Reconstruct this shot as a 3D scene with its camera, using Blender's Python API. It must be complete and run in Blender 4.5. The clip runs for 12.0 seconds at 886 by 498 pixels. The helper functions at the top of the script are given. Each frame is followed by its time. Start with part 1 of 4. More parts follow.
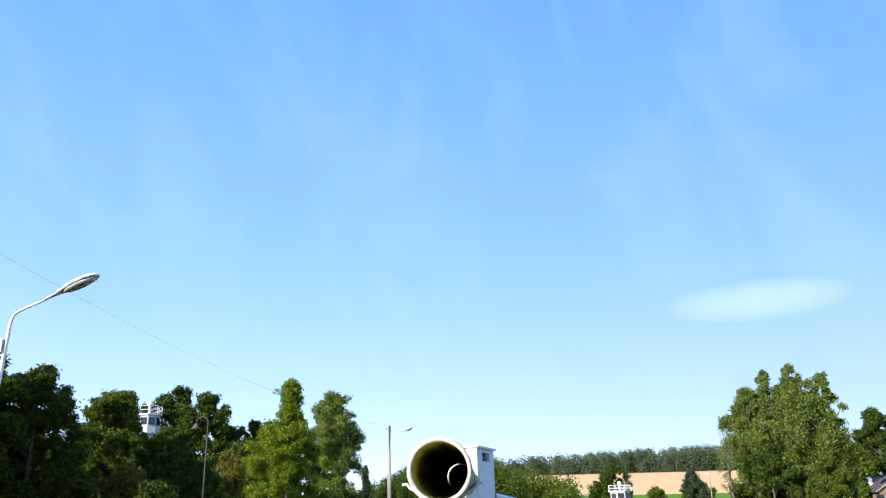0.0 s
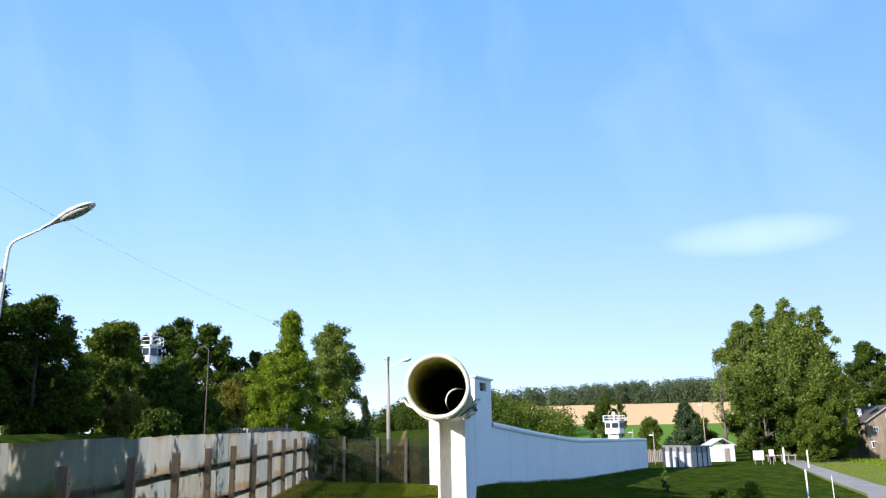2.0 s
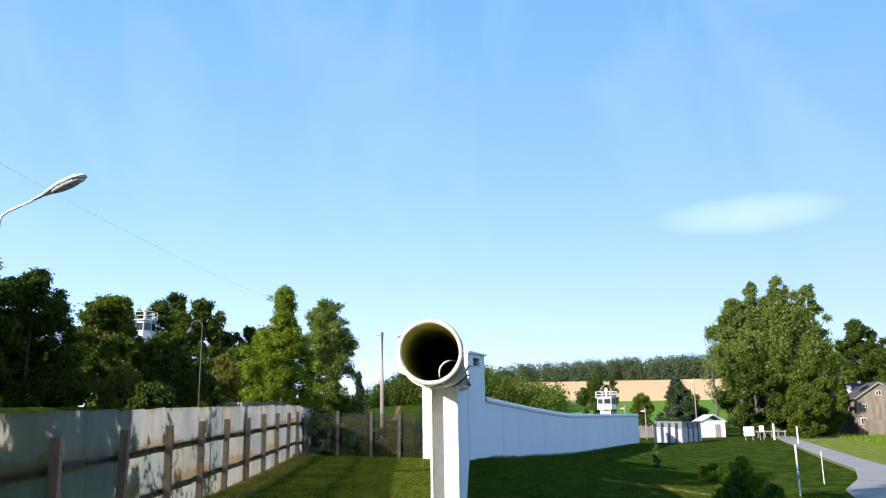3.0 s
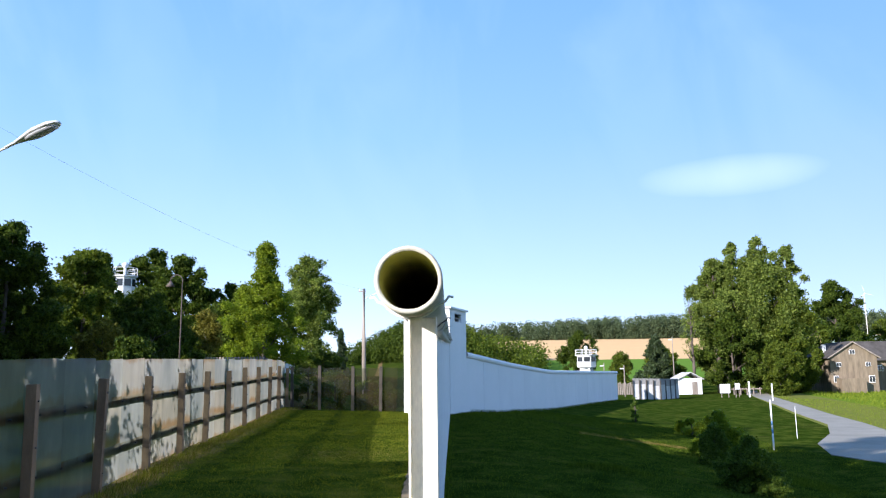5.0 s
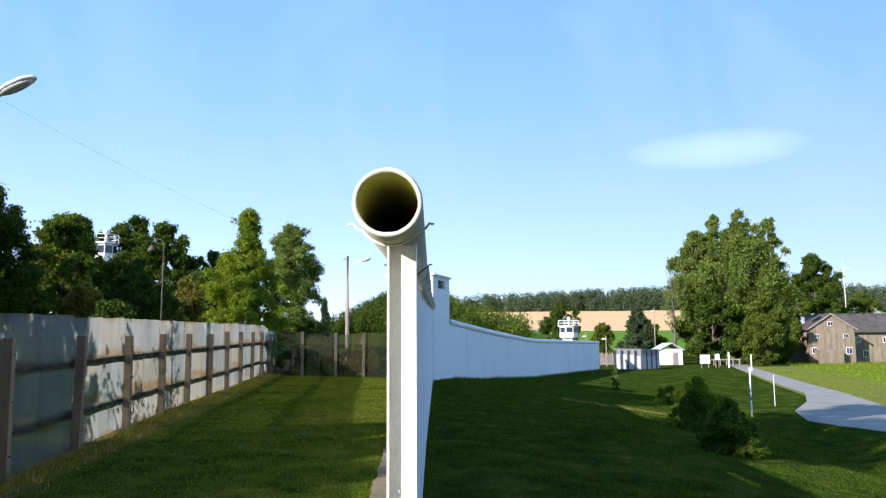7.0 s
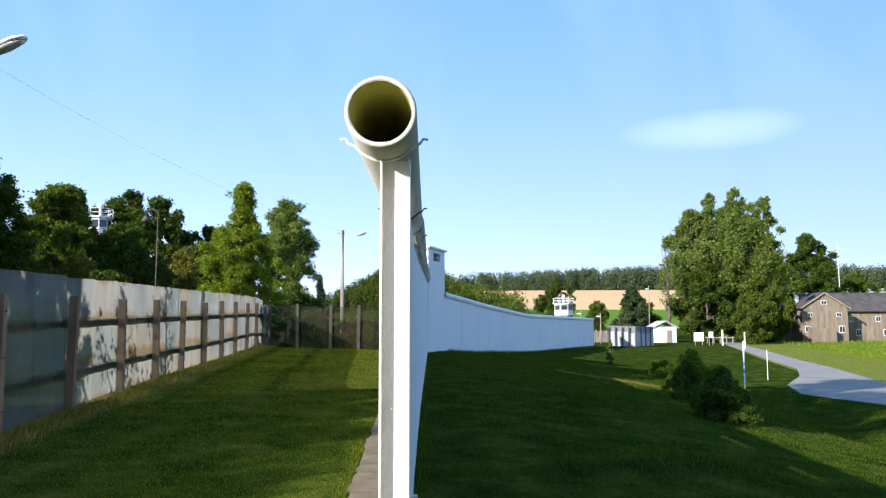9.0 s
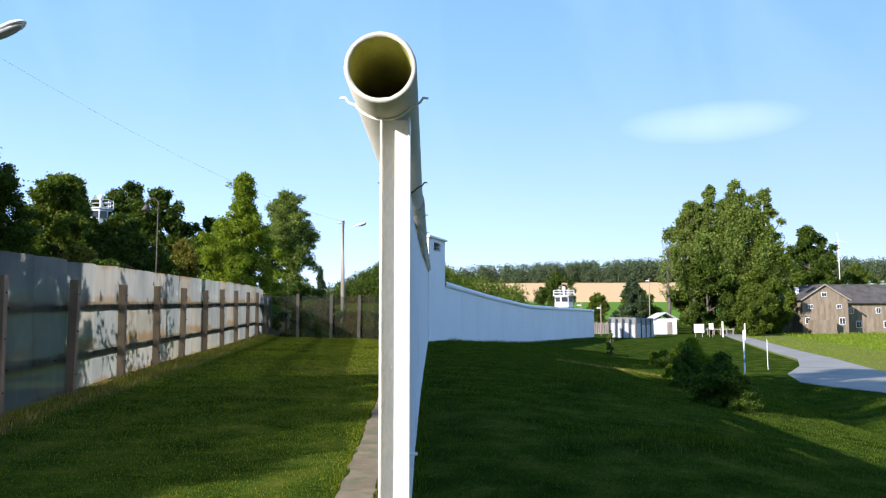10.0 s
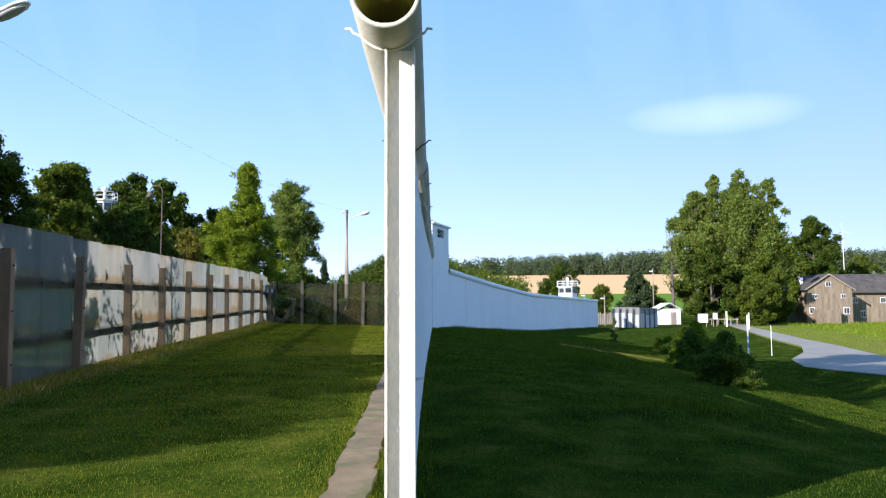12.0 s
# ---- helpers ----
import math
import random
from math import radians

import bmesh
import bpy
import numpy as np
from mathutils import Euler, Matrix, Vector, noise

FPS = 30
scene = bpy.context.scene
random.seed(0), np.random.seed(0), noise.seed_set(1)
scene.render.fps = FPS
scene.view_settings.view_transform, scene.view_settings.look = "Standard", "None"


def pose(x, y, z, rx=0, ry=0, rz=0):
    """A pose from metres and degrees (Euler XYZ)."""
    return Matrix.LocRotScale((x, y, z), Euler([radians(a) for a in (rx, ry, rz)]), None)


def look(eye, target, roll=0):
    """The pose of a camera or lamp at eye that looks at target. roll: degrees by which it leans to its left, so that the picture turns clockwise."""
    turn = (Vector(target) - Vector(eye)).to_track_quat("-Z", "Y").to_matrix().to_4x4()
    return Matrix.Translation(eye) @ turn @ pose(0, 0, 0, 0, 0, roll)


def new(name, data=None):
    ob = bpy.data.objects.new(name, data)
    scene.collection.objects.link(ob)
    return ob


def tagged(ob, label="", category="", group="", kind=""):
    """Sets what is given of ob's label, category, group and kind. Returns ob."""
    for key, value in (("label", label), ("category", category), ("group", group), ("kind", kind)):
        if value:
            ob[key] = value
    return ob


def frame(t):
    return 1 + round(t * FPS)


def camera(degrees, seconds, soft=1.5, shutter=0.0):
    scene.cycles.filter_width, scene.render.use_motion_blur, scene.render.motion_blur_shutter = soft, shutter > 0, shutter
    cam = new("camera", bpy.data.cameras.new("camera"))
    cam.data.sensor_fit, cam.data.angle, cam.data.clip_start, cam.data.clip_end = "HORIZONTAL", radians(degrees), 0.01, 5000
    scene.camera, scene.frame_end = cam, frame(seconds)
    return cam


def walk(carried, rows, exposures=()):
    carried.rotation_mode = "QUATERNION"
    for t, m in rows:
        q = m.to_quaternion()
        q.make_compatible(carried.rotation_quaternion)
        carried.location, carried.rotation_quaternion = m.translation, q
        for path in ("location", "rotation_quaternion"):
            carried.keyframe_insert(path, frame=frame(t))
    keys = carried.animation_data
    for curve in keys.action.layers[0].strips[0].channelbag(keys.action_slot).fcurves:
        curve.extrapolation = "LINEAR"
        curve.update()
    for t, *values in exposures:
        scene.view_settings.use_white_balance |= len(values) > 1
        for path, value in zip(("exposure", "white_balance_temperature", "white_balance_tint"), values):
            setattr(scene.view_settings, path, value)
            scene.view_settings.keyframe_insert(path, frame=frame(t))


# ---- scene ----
cam = camera(58.6, 12.0, soft=1.2)

PATH = [
    (0, (0.147, -4.161, 3.035), (0.068, -2.269, 3.677), -1.3),
    (0.5, (0.146, -4.149, 3.021), (0.066, -2.243, 3.622), -1.2),
    (1, (0.145, -4.094, 3.008), (0.062, -2.175, 3.565), -1.2),
    (1.5, (0.14, -4.076, 2.989), (0.058, -2.146, 3.508), -1.1),
    (2, (0.14, -4.037, 2.97), (0.059, -2.097, 3.453), -1.1),
    (2.5, (0.137, -4.003, 2.949), (0.062, -2.057, 3.403), -1.0),
    (3, (0.141, -3.965, 2.926), (0.073, -2.012, 3.351), -0.9),
    (5, (0.15, -3.82, 2.794), (0.124, -1.846, 3.117), -0.7),
    (5.5, (0.156, -3.791, 2.751), (0.142, -1.814, 3.054), -0.6),
    (6, (0.159, -3.757, 2.702), (0.157, -1.778, 2.986), -0.5),
    (6.5, (0.163, -3.718, 2.651), (0.17, -1.736, 2.919), -0.5),
    (7, (0.166, -3.685, 2.588), (0.179, -1.701, 2.839), -0.4),
    (9, (0.173, -3.58, 2.297), (0.197, -1.59, 2.495), -0.1),
    (9.5, (0.174, -3.568, 2.218), (0.198, -1.577, 2.407), -0.1),
    (10, (0.174, -3.555, 2.137), (0.197, -1.563, 2.317), -0.1),
    (10.5, (0.171, -3.546, 2.06), (0.192, -1.554, 2.233), -0.2),
    (11, (0.17, -3.548, 1.976), (0.189, -1.555, 2.144), -0.4),
    (11.5, (0.169, -3.559, 1.899), (0.184, -1.566, 2.064), -0.4),
    (12, (0.167, -3.574, 1.822), (0.181, -1.58, 1.985), -0.3),
]
walk(cam, [(t, look(eye, target, roll)) for t, eye, target, roll in PATH], [(0, 1.1, 5600, 19), (12, 1.1, 5600, 19)])

# ---- light ----
SUN_AZ, SUN_EL = radians(46.5), radians(21.0)
SUN_TO = Vector((-math.sin(SUN_AZ) * math.cos(SUN_EL), -math.cos(SUN_AZ) * math.cos(SUN_EL), math.sin(SUN_EL)))
sun = new("sun", bpy.data.lights.new("sun", "SUN"))
sun.data.energy, sun.data.angle, sun.data.color = 5.0, radians(0.53), (1.0, 0.90, 0.74)
sun.matrix_world = Matrix.Translation((0, 0, 60)) @ SUN_TO.to_track_quat("Z", "Y").to_matrix().to_4x4()


def make_world():
    w = bpy.data.worlds.new("sky")
    w.use_nodes = True
    scene.world = w
    nt = w.node_tree
    nt.nodes.clear()
    N, L = nt.nodes.new, nt.links.new
    out, bg = N("ShaderNodeOutputWorld"), N("ShaderNodeBackground")
    sky = N("ShaderNodeTexSky")
    sky.sky_type, sky.sun_disc = "NISHITA", False
    sky.sun_elevation, sky.sun_rotation = SUN_EL, math.pi - SUN_AZ * 0.6
    sky.air_density, sky.dust_density, sky.ozone_density = 1.0, 0.0, 1.1
    sky.altitude = 1500
    co = N("ShaderNodeTexCoord")

    def math_node(op, a, b=None, clamp=False):
        n = N("ShaderNodeMath")
        n.operation, n.use_clamp = op, clamp
        for i, v in enumerate((a, b)):
            if v is None:
                continue
            if isinstance(v, (int, float)):
                n.inputs[i].default_value = v
            else:
                L(v, n.inputs[i])
        return n.outputs[0]

    def dot(v):
        n = N("ShaderNodeVectorMath")
        n.operation = "DOT_PRODUCT"
        L(co.outputs["Generated"], n.inputs[0])
        n.inputs[1].default_value = v
        return n.outputs["Value"]

    # thin cirrus in loose upright wisps, clearest high up
    ahead, side, up = dot((0.0, 1.0, 0.0)), dot((1.0, 0.0, 0.0)), dot((0.0, 0.0, 1.0))
    plane = N("ShaderNodeCombineXYZ")
    L(math_node("ADD", math_node("MULTIPLY", side, 5.0), math_node("MULTIPLY", up, 1.2)), plane.inputs[0])
    L(math_node("MULTIPLY", up, 2.0), plane.inputs[1])
    L(math_node("MULTIPLY", ahead, 2.0), plane.inputs[2])
    no = N("ShaderNodeTexNoise")
    no.inputs["Scale"].default_value, no.inputs["Detail"].default_value = 1.5, 7
    no.inputs["Distortion"].default_value = 0.9
    L(plane.outputs[0], no.inputs["Vector"])
    wisps = math_node("MULTIPLY", math_node("SUBTRACT", no.outputs["Fac"], 0.43, True), 2.0, True)
    wisps = math_node("MULTIPLY", wisps, math_node("MULTIPLY", math_node("SUBTRACT", up, 0.10, True), 3.0, True))
    # one small lens-shaped cloud above the hills
    a = math_node("DIVIDE", dot((0.94, -0.34, 0.0)), 0.118)
    b = math_node("DIVIDE", math_node("SUBTRACT", up, 0.233), 0.027)
    r2 = math_node("ADD", math_node("MULTIPLY", a, a), math_node("MULTIPLY", b, b))
    n2 = N("ShaderNodeTexNoise")
    n2.inputs["Scale"].default_value, n2.inputs["Detail"].default_value = 14, 5
    L(co.outputs["Generated"], n2.inputs["Vector"])
    lens = math_node("SUBTRACT", 1.0, math_node("ADD", r2, math_node("MULTIPLY", n2.outputs["Fac"], 0.35)), True)
    lens = math_node("MULTIPLY", lens, math_node("GREATER_THAN", ahead, 0.0))
    mask = math_node("ADD", math_node("MULTIPLY", wisps, 0.16), math_node("MULTIPLY", lens, 0.30), True)
    mx = N("ShaderNodeMix")
    mx.data_type = "RGBA"
    L(mask, mx.inputs[0])
    # clear-weather haze: pale at the horizon, deeper blue above
    tone = N("ShaderNodeValToRGB")
    tone.color_ramp.elements[0].position, tone.color_ramp.elements[0].color = 0.0, (2.12, 2.40, 2.82, 1)
    tone.color_ramp.elements[1].position, tone.color_ramp.elements[1].color = 0.62, (0.58, 1.50, 2.90, 1)
    tone.color_ramp.elements.new(0.30).color = (1.08, 1.90, 2.92, 1)
    L(up, tone.inputs[0])
    low = math_node("MULTIPLY", math_node("SUBTRACT", 0.95, math_node("MAXIMUM", up, 0.0), True), 2.6, True)
    hz = N("ShaderNodeMix")
    hz.data_type = "RGBA"
    L(math_node("MULTIPLY", low, 0.80), hz.inputs[0])
    L(sky.outputs[0], hz.inputs[6])
    L(tone.outputs[0], hz.inputs[7])
    L(hz.outputs[2], mx.inputs[6])
    mx.inputs[7].default_value = (4.2, 4.7, 5.1, 1)
    L(mx.outputs[2], bg.inputs[0])
    bg.inputs[1].default_value = 0.15
    L(bg.outputs[0], out.inputs[0])


make_world()

# ---- materials ----


def material(name, build):
    m = bpy.data.materials.new(name)
    m.use_nodes = True
    nt = m.node_tree
    bsdf = nt.nodes["Principled BSDF"]
    build(nt, bsdf, nt.nodes.new, nt.links.new)
    return m


def ramp(nt, fac, stops):
    n = nt.nodes.new("ShaderNodeValToRGB")
    n.color_ramp.elements[0].position, n.color_ramp.elements[0].color = stops[0][0], (*stops[0][1], 1)
    n.color_ramp.elements[1].position, n.color_ramp.elements[1].color = stops[-1][0], (*stops[-1][1], 1)
    for p, c in stops[1:-1]:
        n.color_ramp.elements.new(p).color = (*c, 1)
    nt.links.new(fac, n.inputs[0])
    return n.outputs[0]


def noise_fac(nt, scale, detail=5, stretch=(1, 1, 1), rough=0.6, shift=False):
    co = nt.nodes.new("ShaderNodeTexCoord")
    mp = nt.nodes.new("ShaderNodeMapping")
    mp.inputs["Scale"].default_value = stretch
    nt.links.new(co.outputs["Object"], mp.inputs[0])
    n = nt.nodes.new("ShaderNodeTexNoise")
    n.inputs["Scale"].default_value, n.inputs["Detail"].default_value, n.inputs["Roughness"].default_value = scale, detail, rough
    if shift:
        move = nt.nodes.new("ShaderNodeVectorMath")
        move.operation = "MULTIPLY_ADD"
        nt.links.new(nt.nodes.new("ShaderNodeObjectInfo").outputs["Random"], move.inputs[0])
        move.inputs[1].default_value = (37, 53, 71)
        nt.links.new(mp.outputs[0], move.inputs[2])
        nt.links.new(move.outputs[0], n.inputs["Vector"])
    else:
        nt.links.new(mp.outputs[0], n.inputs["Vector"])
    return n.outputs["Fac"]


def mixed(nt, a, b, fac, mode="MIX"):
    n = nt.nodes.new("ShaderNodeMix")
    n.data_type, n.blend_type = "RGBA", mode
    for sock, v in ((n.inputs[0], fac), (n.inputs[6], a), (n.inputs[7], b)):
        if isinstance(v, (int, float)):
            sock.default_value = v
        elif isinstance(v, tuple):
            sock.default_value = (*v, 1)
        else:
            nt.links.new(v, sock)
    return n.outputs[2]


def bumped(nt, bsdf, fac, strength, distance):
    n = nt.nodes.new("ShaderNodeBump")
    n.inputs["Strength"].default_value, n.inputs["Distance"].default_value = strength, distance
    nt.links.new(fac, n.inputs["Height"])
    nt.links.new(n.outputs[0], bsdf.inputs["Normal"])


def rough_surface(name, dark, light, scale=3.0, fine=60.0, rough=0.8, bump=0.3, depth=0.004, stretch=(1, 1, 1), metal=0.0, stain=None, shift=False, gloss=0.5):
    def build(nt, bsdf, N, L):
        big, small = noise_fac(nt, scale, 6, stretch, shift=shift), noise_fac(nt, fine, 4, stretch)
        c = ramp(nt, big, [(0.3, dark), (0.7, light)])
        c = mixed(nt, c, ramp(nt, small, [(0.3, (0.75, 0.75, 0.75)), (0.7, (1.08, 1.08, 1.08))]), 0.55, "MULTIPLY")
        if stain:
            c = mixed(nt, c, stain[0], ramp(nt, noise_fac(nt, stain[1], 7, stain[2], shift=shift), [(stain[3], (0, 0, 0)), (stain[3] + 0.16, (1, 1, 1))]))
        rnd = nt.nodes.new("ShaderNodeObjectInfo").outputs["Random"]
        c = mixed(nt, c, ramp(nt, rnd, [(0, (0.965, 0.965, 0.965)), (1, (1.0, 1.0, 1.0))]), 1.0, "MULTIPLY")
        L(c, bsdf.inputs["Base Color"])
        bsdf.inputs["Roughness"].default_value, bsdf.inputs["Metallic"].default_value = rough, metal
        bsdf.inputs["Specular IOR Level"].default_value = gloss
        bumped(nt, bsdf, small, bump, depth)
    return material(name, build)


def leaf_material(name, dark, light, glow=0.35, gloss=0.25):
    def build(nt, bsdf, N, L):
        geo = N("ShaderNodeNewGeometry")
        c = ramp(nt, geo.outputs["Random Per Island"], [(0.0, dark), (0.75, light), (1.0, tuple(v * 1.35 for v in light))])
        c = mixed(nt, c, ramp(nt, noise_fac(nt, 0.5, 3), [(0.3, (0.72, 0.78, 0.72)), (0.7, (1.15, 1.1, 1.0))]), 0.8, "MULTIPLY")
        L(c, bsdf.inputs["Base Color"])
        bsdf.inputs["Roughness"].default_value = 0.55
        bsdf.inputs["Specular IOR Level"].default_value = gloss
        tr = N("ShaderNodeBsdfTranslucent")
        L(mixed(nt, c, (1.5, 1.5, 0.6), 1.0, "MULTIPLY"), tr.inputs[0])
        ms = N("ShaderNodeMixShader")
        ms.inputs[0].default_value = glow
        L(bsdf.outputs[0], ms.inputs[1])
        L(tr.outputs[0], ms.inputs[2])
        L(ms.outputs[0], nt.nodes["Material Output"].inputs[0])
    return material(name, build)


def grass_ground():
    def build(nt, bsdf, N, L):
        big, mid, fine = noise_fac(nt, 0.16, 5), noise_fac(nt, 1.3, 6), noise_fac(nt, 22, 4)
        c = ramp(nt, mid, [(0.3, (0.014, 0.030, 0.004)), (0.52, (0.040, 0.066, 0.008)), (0.75, (0.115, 0.118, 0.020))])
        c = mixed(nt, c, (0.15, 0.125, 0.040), ramp(nt, big, [(0.54, (0, 0, 0)), (0.80, (0.4, 0.4, 0.4))]))
        c = mixed(nt, c, ramp(nt, fine, [(0.3, (0.5, 0.55, 0.45)), (0.7, (1.25, 1.25, 1.1))]), 0.8, "MULTIPLY")
        # crops on the far slope, told apart by where they lie
        co = N("ShaderNodeTexCoord")
        sp = N("ShaderNodeSeparateXYZ")
        L(co.outputs["Object"], sp.inputs[0])

        def band(lo, hi, skew):
            a = N("ShaderNodeMath")
            a.operation = "MULTIPLY_ADD"
            L(sp.outputs[0], a.inputs[0])
            a.inputs[1].default_value = skew
            L(sp.outputs[1], a.inputs[2])
            g1, g2, m = N("ShaderNodeMath"), N("ShaderNodeMath"), N("ShaderNodeMath")
            g1.operation, g2.operation, m.operation = "GREATER_THAN", "LESS_THAN", "MULTIPLY"
            L(a.outputs[0], g1.inputs[0])
            g1.inputs[1].default_value = lo
            L(a.outputs[0], g2.inputs[0])
            g2.inputs[1].default_value = hi
            L(g1.outputs[0], m.inputs[0])
            L(g2.outputs[0], m.inputs[1])
            return m.outputs[0]

        def band_x(lo, skew):
            a, g1 = N("ShaderNodeMath"), N("ShaderNodeMath")
            a.operation, g1.operation = "MULTIPLY_ADD", "GREATER_THAN"
            L(sp.outputs[1], a.inputs[0])
            a.inputs[1].default_value = skew
            L(sp.outputs[0], a.inputs[2])
            L(a.outputs[0], g1.inputs[0])
            g1.inputs[1].default_value = lo
            return g1.outputs[0]
        c = mixed(nt, c, mixed(nt, (0.12, 0.15, 0.025), (0.21, 0.21, 0.055), mid), band_x(9.6, -0.29))
        c = mixed(nt, c, mixed(nt, (0.11, 0.18, 0.012), (0.17, 0.24, 0.025), mid), band_x(21.8, -0.247))
        right = band_x(2.0, 0.0)

        def both(a, b):
            m = N("ShaderNodeMath")
            m.operation = "MULTIPLY"
            L(a, m.inputs[0])
            L(b, m.inputs[1])
            return m.outputs[0]
        # bare dry earth along the foot of the sheet fence
        edge = N("ShaderNodeMath")
        edge.operation = "MULTIPLY_ADD"
        L(sp.outputs[1], edge.inputs[0])
        edge.inputs[1].default_value = 0.075
        L(sp.outputs[0], edge.inputs[2])
        wob = N("ShaderNodeMath")
        wob.operation = "MULTIPLY_ADD"
        L(mid, wob.inputs[0])
        wob.inputs[1].default_value = 1.4
        L(edge.outputs[0], wob.inputs[2])
        near = N("ShaderNodeMath")
        near.operation = "ADD"
        L(wob.outputs[0], near.inputs[0])
        near.inputs[1].default_value = 4.85
        dist = N("ShaderNodeMath")
        dist.operation = "ABSOLUTE"
        L(near.outputs[0], dist.inputs[0])
        foot = N("ShaderNodeMapRange")
        L(dist.outputs[0], foot.inputs[0])
        foot.inputs[1].default_value, foot.inputs[2].default_value = 0.45, 0.85
        foot.inputs[3].default_value, foot.inputs[4].default_value = 0.8, 0.0
        c = mixed(nt, c, mixed(nt, (0.17, 0.11, 0.05), (0.26, 0.18, 0.08), fine), foot.outputs[0])
        c = mixed(nt, c, (0.11, 0.20, 0.03), both(right, band(225, 330, 0.0)))
        c = mixed(nt, c, mixed(nt, (0.58, 0.38, 0.18), (0.66, 0.45, 0.23), big), both(right, band(315, 470, 0.12)))
        L(c, bsdf.inputs["Base Color"])
        bsdf.inputs["Roughness"].default_value = 0.95
        bsdf.inputs["Specular IOR Level"].default_value = 0.0
        bumped(nt, bsdf, fine, 0.8, 0.03)
    return material("meadow", build)


def fence_sheet(name, stops, trans, glow):
    def build(nt, bsdf, N, L):
        rnd = N("ShaderNodeObjectInfo").outputs["Random"]
        c = ramp(nt, rnd, stops)
        sp = N("ShaderNodeSeparateXYZ")
        L(N("ShaderNodeTexCoord").outputs["Object"], sp.inputs[0])
        # rust washed down from the fixings in two belts
        w = N("ShaderNodeMath")
        w.operation = "MULTIPLY_ADD"
        L(noise_fac(nt, 1.6, 5, (1, 1, 0.5), shift=True), w.inputs[0])
        w.inputs[1].default_value = 0.5
        L(sp.outputs[2], w.inputs[2])
        wave = N("ShaderNodeMath")
        wave.operation = "SINE"
        k = N("ShaderNodeMath")
        k.operation = "MULTIPLY"
        L(w.outputs[0], k.inputs[0])
        k.inputs[1].default_value = 7.6
        L(k.outputs[0], wave.inputs[0])
        belt = ramp(nt, wave.outputs[0], [(0.35, (0, 0, 0)), (1.0, (0.85, 0.85, 0.85))])
        some = ramp(nt, rnd, [(0.25, (0.1, 0.1, 0.1)), (0.6, (1, 1, 1))])
        belt = mixed(nt, belt, some, 1.0, "MULTIPLY")
        c = mixed(nt, c, (0.34, 0.20, 0.08), belt)
        soft = noise_fac(nt, 0.9, 4, (1.0, 1.0, 0.45), shift=True)
        c = mixed(nt, c, ramp(nt, soft, [(0.3, (0.55, 0.58, 0.62)), (0.7, (1.1, 1.1, 1.1))]), 0.9, "MULTIPLY")
        L(mixed(nt, c, (0.28, 0.31, 0.26), 1.0, "MULTIPLY"), bsdf.inputs["Base Color"])
        bsdf.inputs["Roughness"].default_value = 0.45
        bsdf.inputs["Specular IOR Level"].default_value = 0.18
        tr, tp = N("ShaderNodeBsdfTranslucent"), N("ShaderNodeBsdfTransparent")
        L(c, tr.inputs[0])
        tp.inputs[0].default_value = (0.66, 0.72, 0.62, 1)
        m1, m2 = N("ShaderNodeMixShader"), N("ShaderNodeMixShader")
        m1.inputs[0].default_value, m2.inputs[0].default_value = glow, trans
        L(bsdf.outputs[0], m1.inputs[1])
        L(tr.outputs[0], m1.inputs[2])
        L(m1.outputs[0], m2.inputs[1])
        L(tp.outputs[0], m2.inputs[2])
        L(m2.outputs[0], nt.nodes["Material Output"].inputs[0])
        bumped(nt, bsdf, noise_fac(nt, 5, 4), 0.25, 0.01)
    return material(name, build)


def glass_pane():
    def build(nt, bsdf, N, L):
        bsdf.inputs["Base Color"].default_value = (0.03, 0.035, 0.04, 1)
        bsdf.inputs["Roughness"].default_value = 0.06
    return material("dark window glass", build)


M_GRASS = grass_ground()
M_WHITE = rough_surface("limewashed concrete", (0.75, 0.765, 0.745), (0.82, 0.825, 0.805), 0.45, 30, 0.85, 0.25, 0.004, (1, 1, 0.9), 0, ((0.62, 0.62, 0.60), 0.8, (1, 1, 0.5), 0.68))
M_PAINT = rough_surface("cream-painted steel", (0.83, 0.77, 0.62), (0.88, 0.83, 0.70), 1.5, 80, 0.42, 0.12, 0.001, (1, 1, 0.3), 0, ((0.45, 0.36, 0.24), 3.0, (1, 1, 0.2), 0.74))
M_PIPE = rough_surface("weathered pipe cement", (0.46, 0.43, 0.33), (0.62, 0.59, 0.48), 1.6, 50, 0.85, 0.4, 0.003, (1, 0.5, 1), 0, ((0.40, 0.38, 0.27), 2.2, (1, 1, 1), 0.62))
M_PIPE_IN = rough_surface("algae-stained pipe cement", (0.38, 0.37, 0.08), (0.60, 0.57, 0.24), 2.2, 40, 0.9, 0.4, 0.003, (1, 0.4, 1))
M_RUST = rough_surface("rusty steel", (0.06, 0.045, 0.035), (0.13, 0.10, 0.08), 9, 90, 0.7, 0.4, 0.001)
M_GALV = rough_surface("galvanised steel", (0.62, 0.62, 0.60), (0.74, 0.74, 0.72), 5, 60, 0.45, 0.1, 0.001, metal=0.1)
M_POST = rough_surface("weathered concrete post", (0.085, 0.055, 0.030), (0.175, 0.122, 0.068), 2.5, 45, 0.9, 0.5, 0.004, (1, 1, 0.35), shift=True)
M_SHEET = fence_sheet("fibreglass sheet", [(0.0, (0.30, 0.325, 0.30)), (0.4, (0.42, 0.42, 0.375)), (0.75, (0.42, 0.375, 0.28)), (1.0, (0.38, 0.40, 0.365))], 0.40, 0.72)
